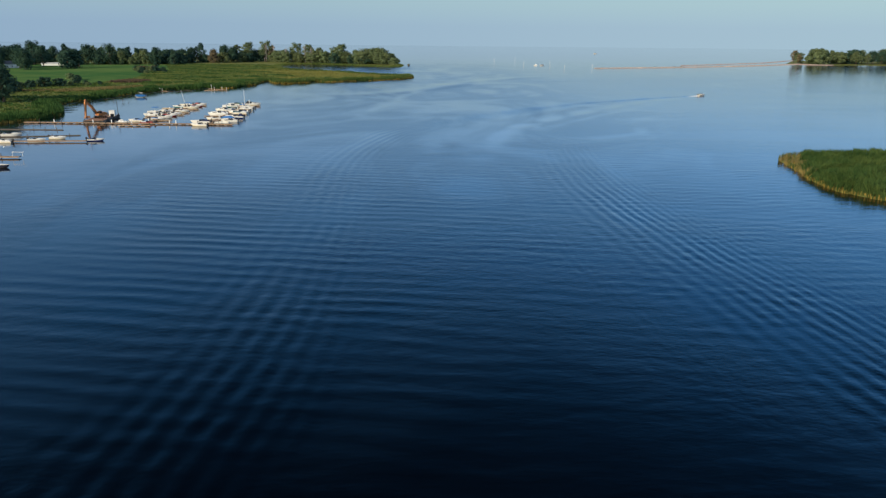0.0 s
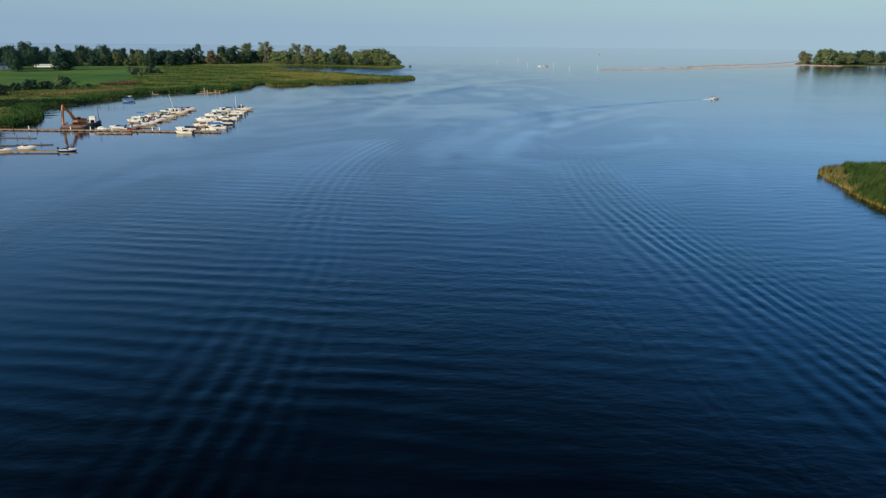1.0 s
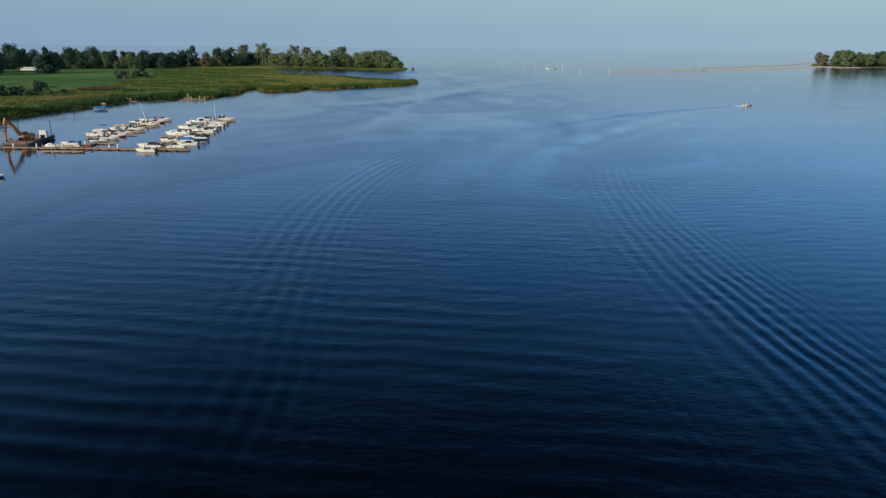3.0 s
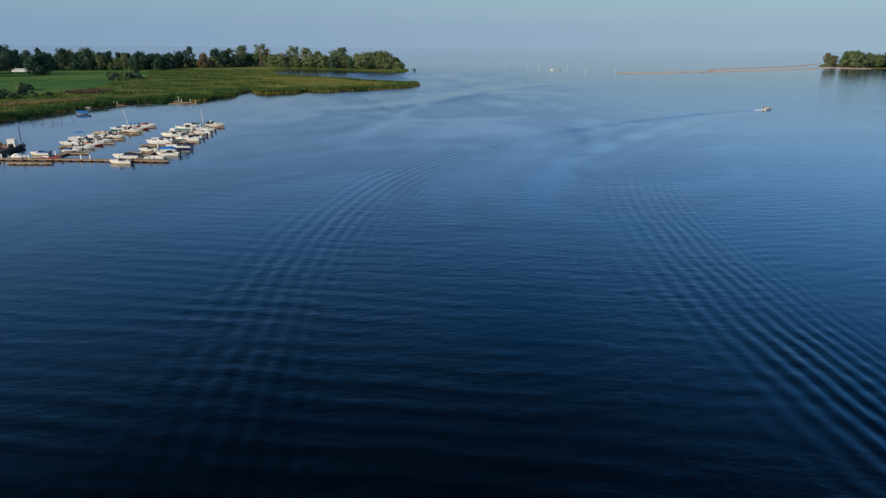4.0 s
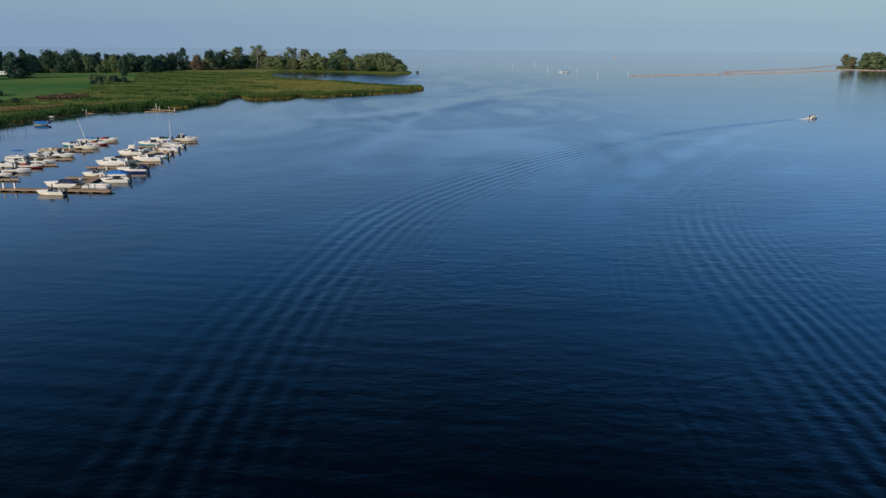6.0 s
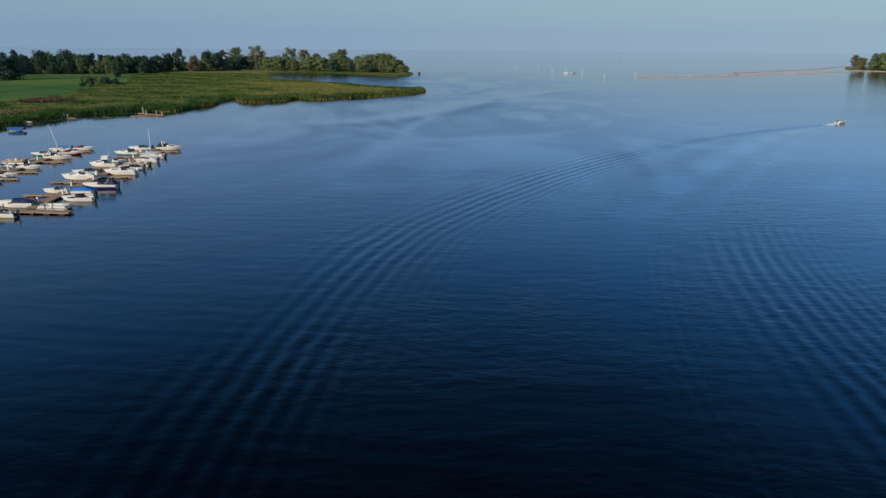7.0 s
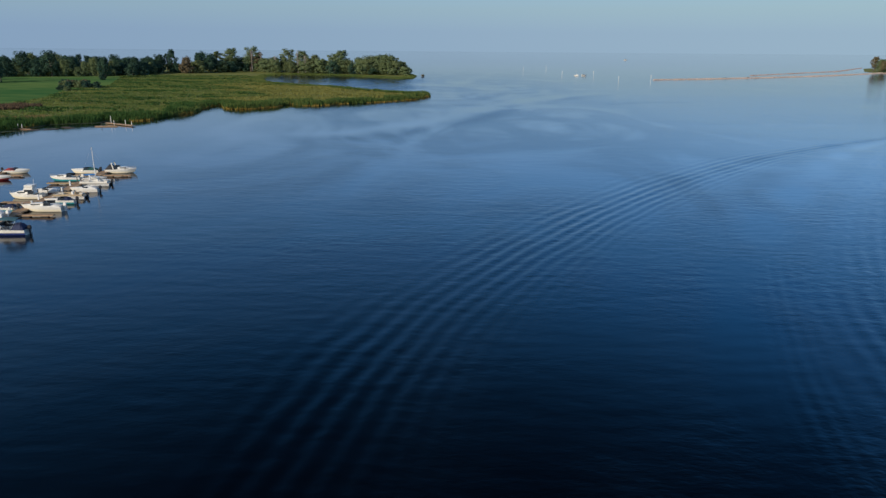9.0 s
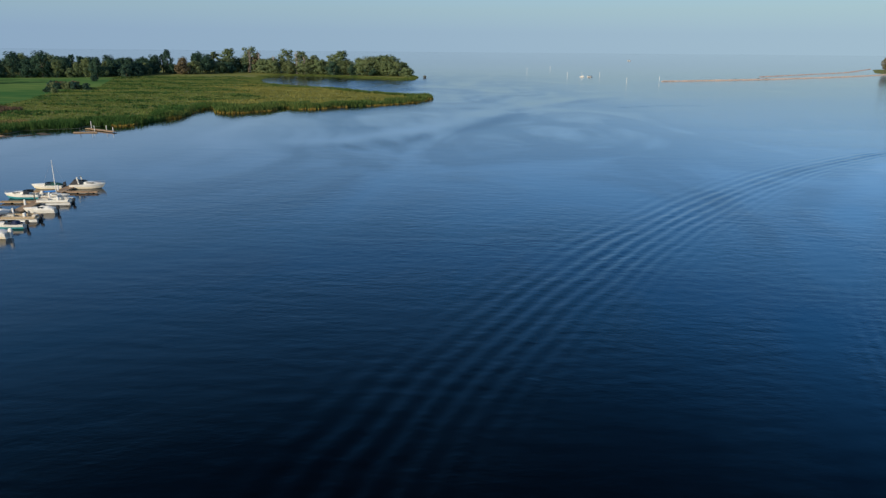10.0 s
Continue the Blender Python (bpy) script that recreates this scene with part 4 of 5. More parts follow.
def cover_part(ob, L, B, k, s0, s1, mat, peak=0.35, label=""):
    """Canvas stretched over the open part of the boat."""
    bm = bmesh.new()
    rings = []
    for i in range(7):
        s = s0 + (s1 - s0) * i / 6
        b = B / 2 * (0.92 if s < 0.45 else max(0.1, 1 - ((s - 0.42) / 0.58) ** 2.4))
        z = k * (0.66 + 0.07 * s)
        p = peak * k * (0.25 + 0.75 * math.sin(math.pi * min(1, max(0, (s - s0) / (s1 - s0)))) ** 0.7) * (0.92 if i % 2 else 1.05)
        x = (s - 0.5) * L
        rings.append([(x, b * 1.01, z - 0.10), (x, b * 0.99, z + 0.03), (x, b * 0.55, z + p * 0.75), (x, 0, z + p), (x, -b * 0.55, z + p * 0.75), (x, -b * 0.99, z + 0.03), (x, -b * 1.01, z - 0.10)])
    loft(bm, rings)
    return part("boat_cover", clean(bm), mat, ob, label)


def rail_part(ob, L, B, k, s0=0.55):
    bm = bmesh.new()
    for side in (1, -1):
        rail = []
        for s, x, b, zg, zc, zk in hull_shape(L, B, k):
            if s >= s0:
                rail.append((x, side * b * 0.93, zg + 0.36))
                if len(rail) % 2:
                    tube(bm, (x, side * b * 0.93, zg), rail[-1], 0.016, 0.016, 5)
        run(bm, rail, 0.018, 5)
    part("bow_rail", bm, ALU, ob, "thin metal bow rail")


def cabin_part(ob, L, B, k, s0, s1, high, mat, window=True):
    bm = bmesh.new()
    rings = []
    for i in range(6):
        t = i / 5
        s = s0 + (s1 - s0) * t
        x, z = (s - 0.5) * L, k * (0.64 + 0.07 * s) - 0.02
        b = B / 2 * (0.80 if s < 0.45 else 0.80 * max(0.12, 1 - ((s - 0.42) / 0.58) ** 2.0))
        h = high * k * (1 - 0.75 * t ** 2.2)
        rings.append([(x, b, z), (x - 0.03, b * 0.88, z + h * 0.8), (x - 0.03, b * 0.55, z + h), (x - 0.03, -b * 0.55, z + h), (x - 0.03, -b * 0.88, z + h * 0.8), (x, -b, z)])
    loft(bm, rings)
    cab = part("cabin", clean(bm), mat, ob)
    if window:
        for side in (1, -1):
            bm = bmesh.new()
            xm = ((s0 + s1) / 2 - 0.5 - 0.06) * L
            box(bm, xm, side * B * 0.355, k * 0.80 + high * 0.15, (s1 - s0) * L * 0.45, 0.05, high * 0.38, bevel=0.02)
            part("window", bm, SMOKED, cab)
    return cab


def runabout(x, y, heading, L, upper, lower, label, cover=None, canopy=None, motor=MOTOR_BLACK, group="moored boats"):
    B, k = L * 0.37, L / 6.0
    ob = thing("motorboat", pose(x, y, 0, 0, 0, heading) @ Matrix.Diagonal((1.06, 1, 1.2, 1)), label, "motorboat", group)
    hull_part(ob, L, B, k, upper, lower)
    deck_part(ob, L, B, k, GEL_WHITE)
    windshield_part(ob, L, B, k)
    if cover:
        cover_part(ob, L, B, k, *cover)
    else:
        for side in (1, -1):
            seat_part(ob, -0.06 * L, side * B * 0.2, 0.16 * k, 0.5, 0.5)
        seat_part(ob, -0.36 * L, 0, 0.16 * k, B * 0.55, 0.5)
    if canopy:
        canopy_part(ob, -0.34 * L, 0.06 * L, B * 0.82, 1.75 * k, 0.22, canopy, 0.65 * k)
    if motor:
        motor_part(ob, L, k, motor)
    return ob


def cuddy(x, y, heading, L, upper, lower, label, cover=None, canopy=None, arch=False, high=0.42, motor=GEL_WHITE, group="moored boats"):
    B, k = L * 0.36, L / 5.8
    ob = thing("cabin_cruiser", pose(x, y, 0, 0, 0, heading) @ Matrix.Diagonal((1.06, 1, 1.2, 1)), label, "cabin cruiser", group)
    hull_part(ob, L, B, k, upper, lower)
    deck_part(ob, L, B, k, GEL_WHITE, 0.42)
    cabin_part(ob, L, B, k, 0.42, 0.90, high, GEL_WHITE)
    windshield_part(ob, L, B, k, 0.42, 0.46)
    rail_part(ob, L, B, k)
    if cover:
        cover_part(ob, L, B, k, *cover)
    else:
        seat_part(ob, -0.14 * L, B * 0.2, 0.16 * k, 0.55, 0.55)
        seat_part(ob, -0.38 * L, 0, 0.16 * k, B * 0.6, 0.5)
    if arch:
        bm = bmesh.new()
        w = B * 0.43
        for dx in (0, 0.14):
            run(bm, [(-0.22 * L + dx, w, 0.6 * k), (-0.27 * L + dx, w * 0.9, 1.75 * k), (-0.27 * L + dx, -w * 0.9, 1.75 * k), (-0.22 * L + dx, -w, 0.6 * k)], 0.07, 6)
        part("radar_arch", bm, GEL_WHITE, ob)
    if canopy:
        canopy_part(ob, -0.46 * L, -0.08 * L, B * 0.86, 1.62 * k, 0.25, canopy, 0.7 * k)
    if motor:
        motor_part(ob, L, k, motor)
    return ob


def flybridge(x, y, heading, L, label):
    ob = cuddy(x, y, heading, L, GEL_WHITE, GEL_CREAM, label, high=0.55, motor=None)
    B, k = L * 0.36, L / 5.8
    bm = bmesh.new()
    box(bm, -0.10 * L, 0, 0.66 * k, 0.30 * L, B * 0.72, 0.95 * k, bevel=0.10, taper=0.88)
    house = part("deckhouse", bm, GEL_WHITE, ob)
    for side in (1, -1):
        bm = bmesh.new()
        box(bm, -0.10 * L, side * B * 0.345, 1.05 * k, 0.22 * L, 0.05, 0.32 * k, bevel=0.02)
        part("window", bm, SMOKED, house)
    bm = bmesh.new()
    box(bm, -0.12 * L, 0, 1.62 * k, 0.24 * L, B * 0.64, 0.42 * k, bevel=0.06, taper=1.05)
    part("upper_station", bm, GEL_WHITE, ob)
    bm = bmesh.new()
    run(bm, [(-0.22 * L, 0, 1.9 * k), (-0.24 * L, 0, 2.9 * k)], 0.03)
    part("antenna", bm, POST_WHITE, ob)
    return ob


def pontoon_boat(x, y, heading, L, panel, label, canopy=None, motor=MOTOR_BLACK, group="moored boats", cover=None):
    W = 2.4
    ob = thing("pontoon_boat", pose(x, y, 0, 0, 0, heading), label, "pontoon boat", group)
    for side in (1, -1):
        bm = bmesh.new()
        tube(bm, (-L / 2, side * 0.82, 0.08), (L / 2 - 0.6, side * 0.82, 0.08), 0.32, 0.32, 12)
        tube(bm, (L / 2 - 0.6, side * 0.82, 0.08), (L / 2 + 0.1, side * 0.82, 0.22), 0.32, 0.05, 12)
        part("pontoon", bm, ALU, ob)
    bm = bmesh.new()
    box(bm, 0, 0, 0.40, L, W, 0.10, bevel=0.02)
    part("deck", bm, VINYL, ob)
    for cx, cy, sx, sy in ((0, W / 2 - 0.04, L * 0.9, 0.05), (0, -W / 2 + 0.04, L * 0.9, 0.05), (L * 0.45, 0, 0.05, W - 0.1), (-L * 0.45, 0.5, 0.05, W * 0.5)):
        bm = bmesh.new()
        box(bm, cx, cy, 0.56, sx, sy, 0.32, bevel=0.015)
        box(bm, cx, cy, 0.95, sx, sy + 0.02, 0.04)
        part("side_panel", bm, panel, ob)
    if cover:
        bm = bmesh.new()
        loft(bm, [[(px, -W / 2, 0.9), (px, -W / 4, 0.92 + p), (px, 0, 0.96 + p), (px, W / 4, 0.92 + p), (px, W / 2, 0.9)] for px, p in ((-L * 0.46, 0.05), (-L * 0.2, 0.75), (0, 0.7), (L * 0.25, 0.6), (L * 0.46, 0.05))])
        part("boat_cover", clean(bm), cover, ob)
    else:
        for px, py, w, d in ((L * 0.34, 0.65, 0.55, 1.4), (L * 0.34, -0.65, 0.55, 1.4), (-L * 0.34, -0.5, 1.1, 0.7)):
            bm = bmesh.new()
            box(bm, px, py, 0.50, d, w, 0.42, bevel=0.06)
            part("bench", bm, VINYL, ob)
        bm = bmesh.new()
        box(bm, -0.05 * L, -0.5, 0.50, 0.5, 0.6, 0.75, bevel=0.06, taper=0.8)
        part("console", bm, GEL_WHITE, ob)
    if canopy:
        canopy_part(ob, -0.42 * L, 0.10 * L, W * 0.98, 2.35, 0.20, canopy, 1.1)
    motor_part(ob, L, 0.9, motor)
    return ob


def sailboat(x, y, heading, L, mast, lean, cover, label, upper=GEL_WHITE):
    B, k = L * 0.33, L / 6.2
    ob = thing("sailboat", pose(x, y, 0, 0, 0, heading), label, "sailboat", "moored boats")
    hull_part(ob, L, B, k, upper, GEL_WHITE)
    deck_part(ob, L, B, k, GEL_WHITE, 0.42)
    cabin_part(ob, L, B, k, 0.40, 0.80, 0.38, GEL_WHITE)
    bm = bmesh.new()
    top = (0.06 * L + lean, 0.0, mast)
    tube(bm, (0.06 * L, 0, 0.8 * k), top, 0.085, 0.06, 8)
    m = part("mast", bm, POST_WHITE, ob)
    for end in ((L * 0.49, 0, 0.95 * k), (-L * 0.49, 0, 0.7 * k), (0.04 * L, B * 0.47, 0.72 * k), (0.04 * L, -B * 0.47, 0.72 * k)):
        bm = bmesh.new()
        tube(bm, top, end, 0.012, 0.012, 4)
        part("stay", bm, ALU, m)
    bm = bmesh.new()
    tube(bm, (0.05 * L, 0, 1.28 * k), (-0.40 * L, 0, 1.22 * k), 0.05)
    boom = part("boom", bm, ALU, ob)
    bm = bmesh.new()
    loft(bm, [[(px, w, z), (px, 0, z + 0.28), (px, -w, z), (px, 0, z - 0.12)] for px, w, z in ((0.05 * L, 0.16, 1.35 * k), (-0.1 * L, 0.17, 1.29 * k), (-0.25 * L, 0.14, 1.25 * k), (-0.40 * L, 0.07, 1.22 * k))], closed=True)
    part("sail_cover", clean(bm), cover, boom)
    return ob


W_, C_ = GEL_WHITE, GEL_CREAM
# moored at the outer pier, bows away from it
runabout(-88.4, 248, 180, 5.6, W_, C_, "white motorboat with a cream hull beside the cross dock", motor=MOTOR_BLACK)
runabout(-90.6, 256, 181, 7.0, W_, W_, "white motorboat under a navy cover by the cross dock", (0.04, 0.58, COVER_NAVY, 0.45, "navy canvas cover"))
runabout(-90, 269, 184, 5.3, W_, C_, "small white open motorboat in its slip")
cuddy(-93.3, 283.9, 183, 7.2, W_, W_, "white cabin cruiser under a white canvas cover", (0.03, 0.55, COVER_WHITE, 0.55, "white canvas cover"))
runabout(-94.7, 290, 184, 6.2, W_, GEL_TEAL, "white and teal motorboat with a navy cockpit cover", (0.02, 0.34, COVER_NAVY, 0.4, "navy canvas cover"))
flybridge(-96.1, 301.1, 183, 6.6, "white cabin cruiser with a raised upper station")
runabout(-95.1, 305.4, 184, 6.0, W_, GEL_RED, "white motorboat with a dark red stripe", (0.05, 0.6, COVER_WHITE, 0.35, "white canvas cover"))
cuddy(-98.7, 319.8, 184, 6.6, W_, GEL_TEAL, "white cabin cruiser with a pale blue-green bottom stripe", canopy=None)
runabout(-99.4, 329.6, 186, 6.2, W_, C_, "white motorboat with a dark green cockpit cover", (0.05, 0.50, COVER_GREEN, 0.42, "dark green canvas cover"))
pontoon_boat(-81.8, 253.9, 2, 5.6, GEL_WHITE, "white pontoon boat beside the cross dock")
runabout(-81.6, 261.6, 184, 6.0, W_, W_, "white motorboat with black engine and black bow cover", (0.30, 0.75, COVER_BLACK, 0.25, "black canvas cover"))
pontoon_boat(-83.9, 267.4, 184, 5.6, GEL_WHITE, "pontoon boat under a bright blue canvas cover", cover=COVER_BLUE)
runabout(-83.4, 274.2, 184, 7.0, W_, GEL_NAVY, "navy and white motorboat under a slate-teal canopy", (0.02, 0.30, COVER_NAVY, 0.75, "navy canvas cover"), COVER_TEAL)
cuddy(-86.8, 290.6, 184, 7.2, W_, C_, "white cabin cruiser with a cream hull in its slip", (0.02, 0.45, COVER_WHITE, 0.3, "white canvas cover"))
runabout(-87.1, 296.9, 185, 5.6, W_, GEL_TEAL, "white motorboat with a navy folded canopy", (0.15, 0.4, COVER_NAVY, 0.5, "navy folded canvas"))
pontoon_boat(-87.9, 302, 185, 6.3, COVER_TAN, "pontoon boat with tan side panels")
runabout(-88.2, 308, 185, 5.6, W_, W_, "white motorboat under a grey-white cover", (0.04, 0.6, COVER_WHITE, 0.5, "grey-white canvas cover"))
pontoon_boat(-89.6, 315.4, 185, 6.5, GEL_WHITE, "white pontoon boat moored beside a sailboat", cover=None)
sailboat(-92.6, 320.5, 6, 6.0, 7.6, 0.0, COVER_BLUE, "small white sailboat with a blue sail cover")
cuddy(-91, 330.6, 5, 6.8, W_, C_, "white cabin cruiser with a black cockpit cover at the pier's end", (0.02, 0.32, COVER_BLACK, 0.8, "black canvas cover"), None, True, motor=None)
# moored at the inner pier
runabout(-116.5, 260.3, 182, 5.2, W_, C_, "white motorboat under a blue cover by the cross dock", (0.04, 0.62, COVER_BLUE, 0.35, "blue canvas cover"))
runabout(-119, 280.3, 183, 5.8, W_, W_, "white motorboat with a white cover at the inner pier", (0.04, 0.55, COVER_WHITE, 0.4, "white canvas cover"))
runabout(-118.9, 285.7, 183, 5.4, W_, C_, "white open motorboat at the inner pier")
pontoon_boat(-122.2, 291.1, 184, 5.2, GEL_WHITE, "pontoon boat under a blue canopy at the inner pier", COVER_BLUE)
runabout(-119, 296.3, 184, 5.6, W_, W_, "white motorboat under a white cover at the inner pier", (0.04, 0.6, COVER_WHITE, 0.35, "white canvas cover"))
pontoon_boat(-121.1, 304.5, 184, 5.6, COVER_TAN, "pontoon boat with tan panels and open deck")
runabout(-121.7, 317.4, 185, 5.2, W_, GEL_TEAL, "white and teal motorboat at the inner pier")
sailboat(-121.4, 326.1, 186, 6.0, 7.1, 1.5, COVER_BLUE, "sailboat with a raked grey mast and blue sail cover", C_)
runabout(-109.3, 252.9, 182, 5.0, GEL_RED, GEL_RED, "maroon motorboat tied at the cross dock", (0.06, 0.5, COVER_RED, 0.3, "dark red canvas cover"))
runabout(-118.1, 253.9, 2, 5.0, W_, C_, "white motorboat with a raised white top by the barge", (0.1, 0.6, COVER_WHITE, 0.75, "white canvas top"))
runabout(-110.6, 266.5, 3, 5.2, W_, C_, "white motorboat with a blue cover in its slip", (0.04, 0.55, COVER_BLUE, 0.35, "blue canvas cover"))
runabout(-110.3, 272.6, 3, 5.8, W_, W_, "white open motorboat with black engine at the inner pier")
runabout(-110.7, 278.9, 3, 5.6, W_, GEL_RED, "white motorboat with a maroon cover at the inner pier", (0.04, 0.5, COVER_RED, 0.3, "maroon canvas cover"))
runabout(-111.4, 285.6, 4, 5.6, W_, W_, "white motorboat with black engine tied at the pier")
runabout(-112.2, 296.6, 4, 5.6, W_, C_, "white motorboat with a cream hull and white cover", (0.06, 0.62, COVER_WHITE, 0.3, "white canvas cover"))
cuddy(-113.6, 311.7, 4, 6.6, C_, C_, "cream cabin cruiser moored at the inner pier", None, None, True)
runabout(-114.4, 319.6, 5, 6.0, W_, GEL_RED, "white motorboat with a red folded canopy", (0.2, 0.45, COVER_RED, 0.45, "red folded canvas"))
runabout(-115.4, 328.5, 5, 5.8, W_, C_, "white motorboat with a red cockpit cover at the pier's end", (0.08, 0.48, COVER_RED, 0.45, "red canvas cover"))
# at the short docks near the shore
runabout(-123, 206.6, 2, 4.8, W_, W_, "white motorboat tied to a short timber dock", group="boats at the short docks")
runabout(-119.5, 211.9, 2, 4.8, W_, C_, "white motorboat behind a short timber dock", (0.05, 0.6, COVER_WHITE, 0.3, "white canvas cover"), group="boats at the short docks")
runabout(-105.9, 208.1, 8, 4.6, W_, GEL_NAVY, "white motorboat with navy cover at a dock's end", (0.05, 0.55, COVER_NAVY, 0.35, "navy canvas cover"), group="boats at the short docks")
runabout(-130.9, 202.7, 182, 4.8, W_, C_, "white motorboat at the inner end of a dock", (0.05, 0.6, COVER_WHITE, 0.35, "white canvas cover"), group="boats at the short docks")
runabout(-137, 217.2, 10, 5.8, W_, W_, "white motorboat on the water behind the docks", group="boats at the short docks")
runabout(-106.8, 162.1, 5, 4.8, COVER_NAVY, ANTIFOUL, "dark rowing skiff tied at a low dock", (0.05, 0.8, COVER_BLACK, 0.2, "black cover"), group="boats at the short docks")
runabout(-173.5, 396.2, 5, 4.0, C_, C_, "small pale skiff pulled up by the reeds", motor=None, group="boats at the short docks")


# ---- the motorboat under way with its foam ----
under_way = runabout(155.5, 422.4, 33, 6.0, W_, W_, "white motorboat planing across the bay", group="boats under way")
r_ = np.random.RandomState(5)
bm = bmesh.new()
for i in range(90):
    d = r_.uniform(0.2, 9)
    w = 0.35 + 0.10 * d
    a = radians(33)
    lx, ly = -3.4 - d, r_.uniform(-w, w)
    m = pose(155.5 + lx * math.cos(a) - ly * math.sin(a), 422.4 + lx * math.sin(a) + ly * math.cos(a), 0.03, 0, 0, r_.uniform(0, 360))
    s = r_.uniform(0.15, 0.45) * (1 - d / 14)
    bmesh.ops.create_icosphere(bm, subdivisions=1, radius=1, matrix=m @ Matrix.Diagonal((s * 1.6, s, s * 0.5, 1)))
me = bpy.data.meshes.new("wake_foam")
bm.to_mesh(me)
bm.free()
me.materials.append(FOAM)
tagged(new("wake_foam", me), "white foam trail behind a motorboat", "foam", kind="stuff")
sailboat(123.3, 961.6, 160, 5.2, 5.6, 0, COVER_WHITE, "white sailboat far out in the channel")
cuddy(132.7, 963.5, 20, 5.6, W_, W_, "white cabin cruiser far out in the channel", group="boats under way")
cuddy(436, 2059.3, 10, 9.0, W_, W_, "white cabin cruiser far out on the lake", group="boats under way")


# ---- docks ----
def dock(a, b, width, label, top=0.45, floats=True, piles=(), name="dock", gap=3.0, deck_mat=DECKING, pile_mat=TIMBER):
    """A timber walkway from a to b in sections, with stringers, floats and piles."""
    a, b = Vector((*a, 0)), Vector((*b, 0))
    way = b - a
    length, turn = way.length, math.degrees(math.atan2(way.y, way.x))
    ob = thing(name, Matrix.Translation(a) @ pose(0, 0, 0, 0, 0, turn), label, "dock", "docks of the marina")
    n = max(1, round(length / gap))
    step = length / n
    for i in range(n):
        x = (i + 0.5) * step
        planks = max(3, int(step / 0.3))
        pw = (step - 0.04) / planks
        if not i:
            bm = bmesh.new()
            box(bm, 0, 0, 0, pw - 0.012, width, 0.06, bevel=0.006)
            board = bpy.data.meshes.new("plank")
            bm.to_mesh(board)
            bm.free()
            board.materials.append(deck_mat)
        for j in range(planks):
            plank = new("plank", board)
            plank.parent = ob
            plank.location = (i * step + 0.02 + (j + 0.5) * pw, 0.02 * ((j * 5 + i) % 3 - 1), top - 0.05 + 0.004 * ((j * 7 + i * 3) % 3))
        if floats:
            bm = bmesh.new()
            box(bm, x, 0, -0.25, step * 0.42, width * 0.94, 0.50, bevel=0.05)
            part("float", bm, FLOAT, ob)
    for side in (1, -1):
        bm = bmesh.new()
        box(bm, length / 2, side * (width / 2 - 0.04), top - 0.23, length, 0.07, 0.17)
        part("stringer", bm, deck_mat, ob)
    for px, py, h in piles:
        bm = bmesh.new()
        tube(bm, (px, py, -1.5), (px, py, h), 0.12, 0.10, 8)
        part("pile", bm, pile_mat, ob)
    return ob


dock((-153.4, 251.9), (-102.4, 251.6), 1.8, "long timber cross dock on black floats", piles=[(x, -1.0, 1.5) for x in range(6, 50, 8)])
dock((-102.4, 251.6), (-76.9, 250.6), 1.8, "timber cross dock on black floats between the piers", piles=[(x, 1.0, 1.4) for x in range(4, 26, 8)])
dock((-85.9, 252.8), (-94.8, 331.9), 2.0, "long timber pier lined with moored boats", piles=[(x, 1.1, 1.5) for x in range(8, 79, 14)])
dock((-109.3, 253.5), (-118.7, 331.2), 2.0, "long inner timber pier lined with moored boats", piles=[(x, 1.1, 1.5) for x in range(8, 77, 14)])
dock((-116.3, 245.3), (-104.9, 245.7), 1.2, "low timber finger dock in front of the cross dock")
# finger docks at both piers
for y, l in ((265.2, 6.0), (279.2, 7.0), (296.0, 6.0), (315.5, 6.2), (325.2, 4.6)):
    x = -85.9 - (y - 252.8) * 0.1125 - 1.1
    dock((x, y + 0.1), (x - l, y - 0.35), 0.9, "narrow timber finger dock between slips", 0.42)
for y, l in ((264.2, 6.2), (285.8, 6.4), (304.1, 5.0), (325.2, 6.6)):
    x = -85.9 - (y - 252.8) * 0.1125 + 1.1
    dock((x, y), (x + l, y + 0.3), 0.9, "narrow timber finger dock between slips", 0.42)
for y in (274.6, 292.9, 309.9, 321.4):
    x = -109.3 - (y - 253.5) * 0.121 - 1.1
    dock((x, y + 0.1), (x - 6.0, y - 0.3), 0.9, "narrow timber finger dock at the inner pier", 0.42)
for y in (261.9, 281.7, 290.6, 305.4, 323.6):
    x = -109.3 - (y - 253.5) * 0.121 + 1.1
    dock((x, y), (x + 5.6, y + 0.3), 0.9, "narrow timber finger dock at the inner pier", 0.42)
# the short docks near the shore
dock((-156.6, 200.4), (-107.6, 205.6), 1.3, "weathered timber dock near the shore", 0.5, False, [(8, 0.7, 1.1), (24, 0.7, 1.0)])
dock((-156.6, 209.3), (-116.7, 219.7), 0.55, "old grey plank walkway low on the water", 0.22, False, [(x, 0.3, 0.8) for x in (26, 33, 38)], deck_mat=TIMBER)
dock((-162.5, 233.1), (-129.2, 232.6), 0.6, "old broken plank walkway low on the water", 0.22, False, [(x, 0.4, 1.0) for x in (18, 23, 27, 31)], deck_mat=TIMBER)
dock((-138.8, 173.8), (-109.8, 175.6), 1.4, "reddish timber dock with a white ladder", 0.5, False, [(x, 0.75, 1.2) for x in range(3, 30, 7)])
dock((-147.2, 436.2), (-132.4, 427), 1.5, "timber landing at the reeds", 0.45, False, [(1.5, 0.8, 3.0), (6.0, -0.8, 1.9), (11, 0.8, 2.1), (15.6, 0.4, 1.8)], pile_mat=POST_WHITE)
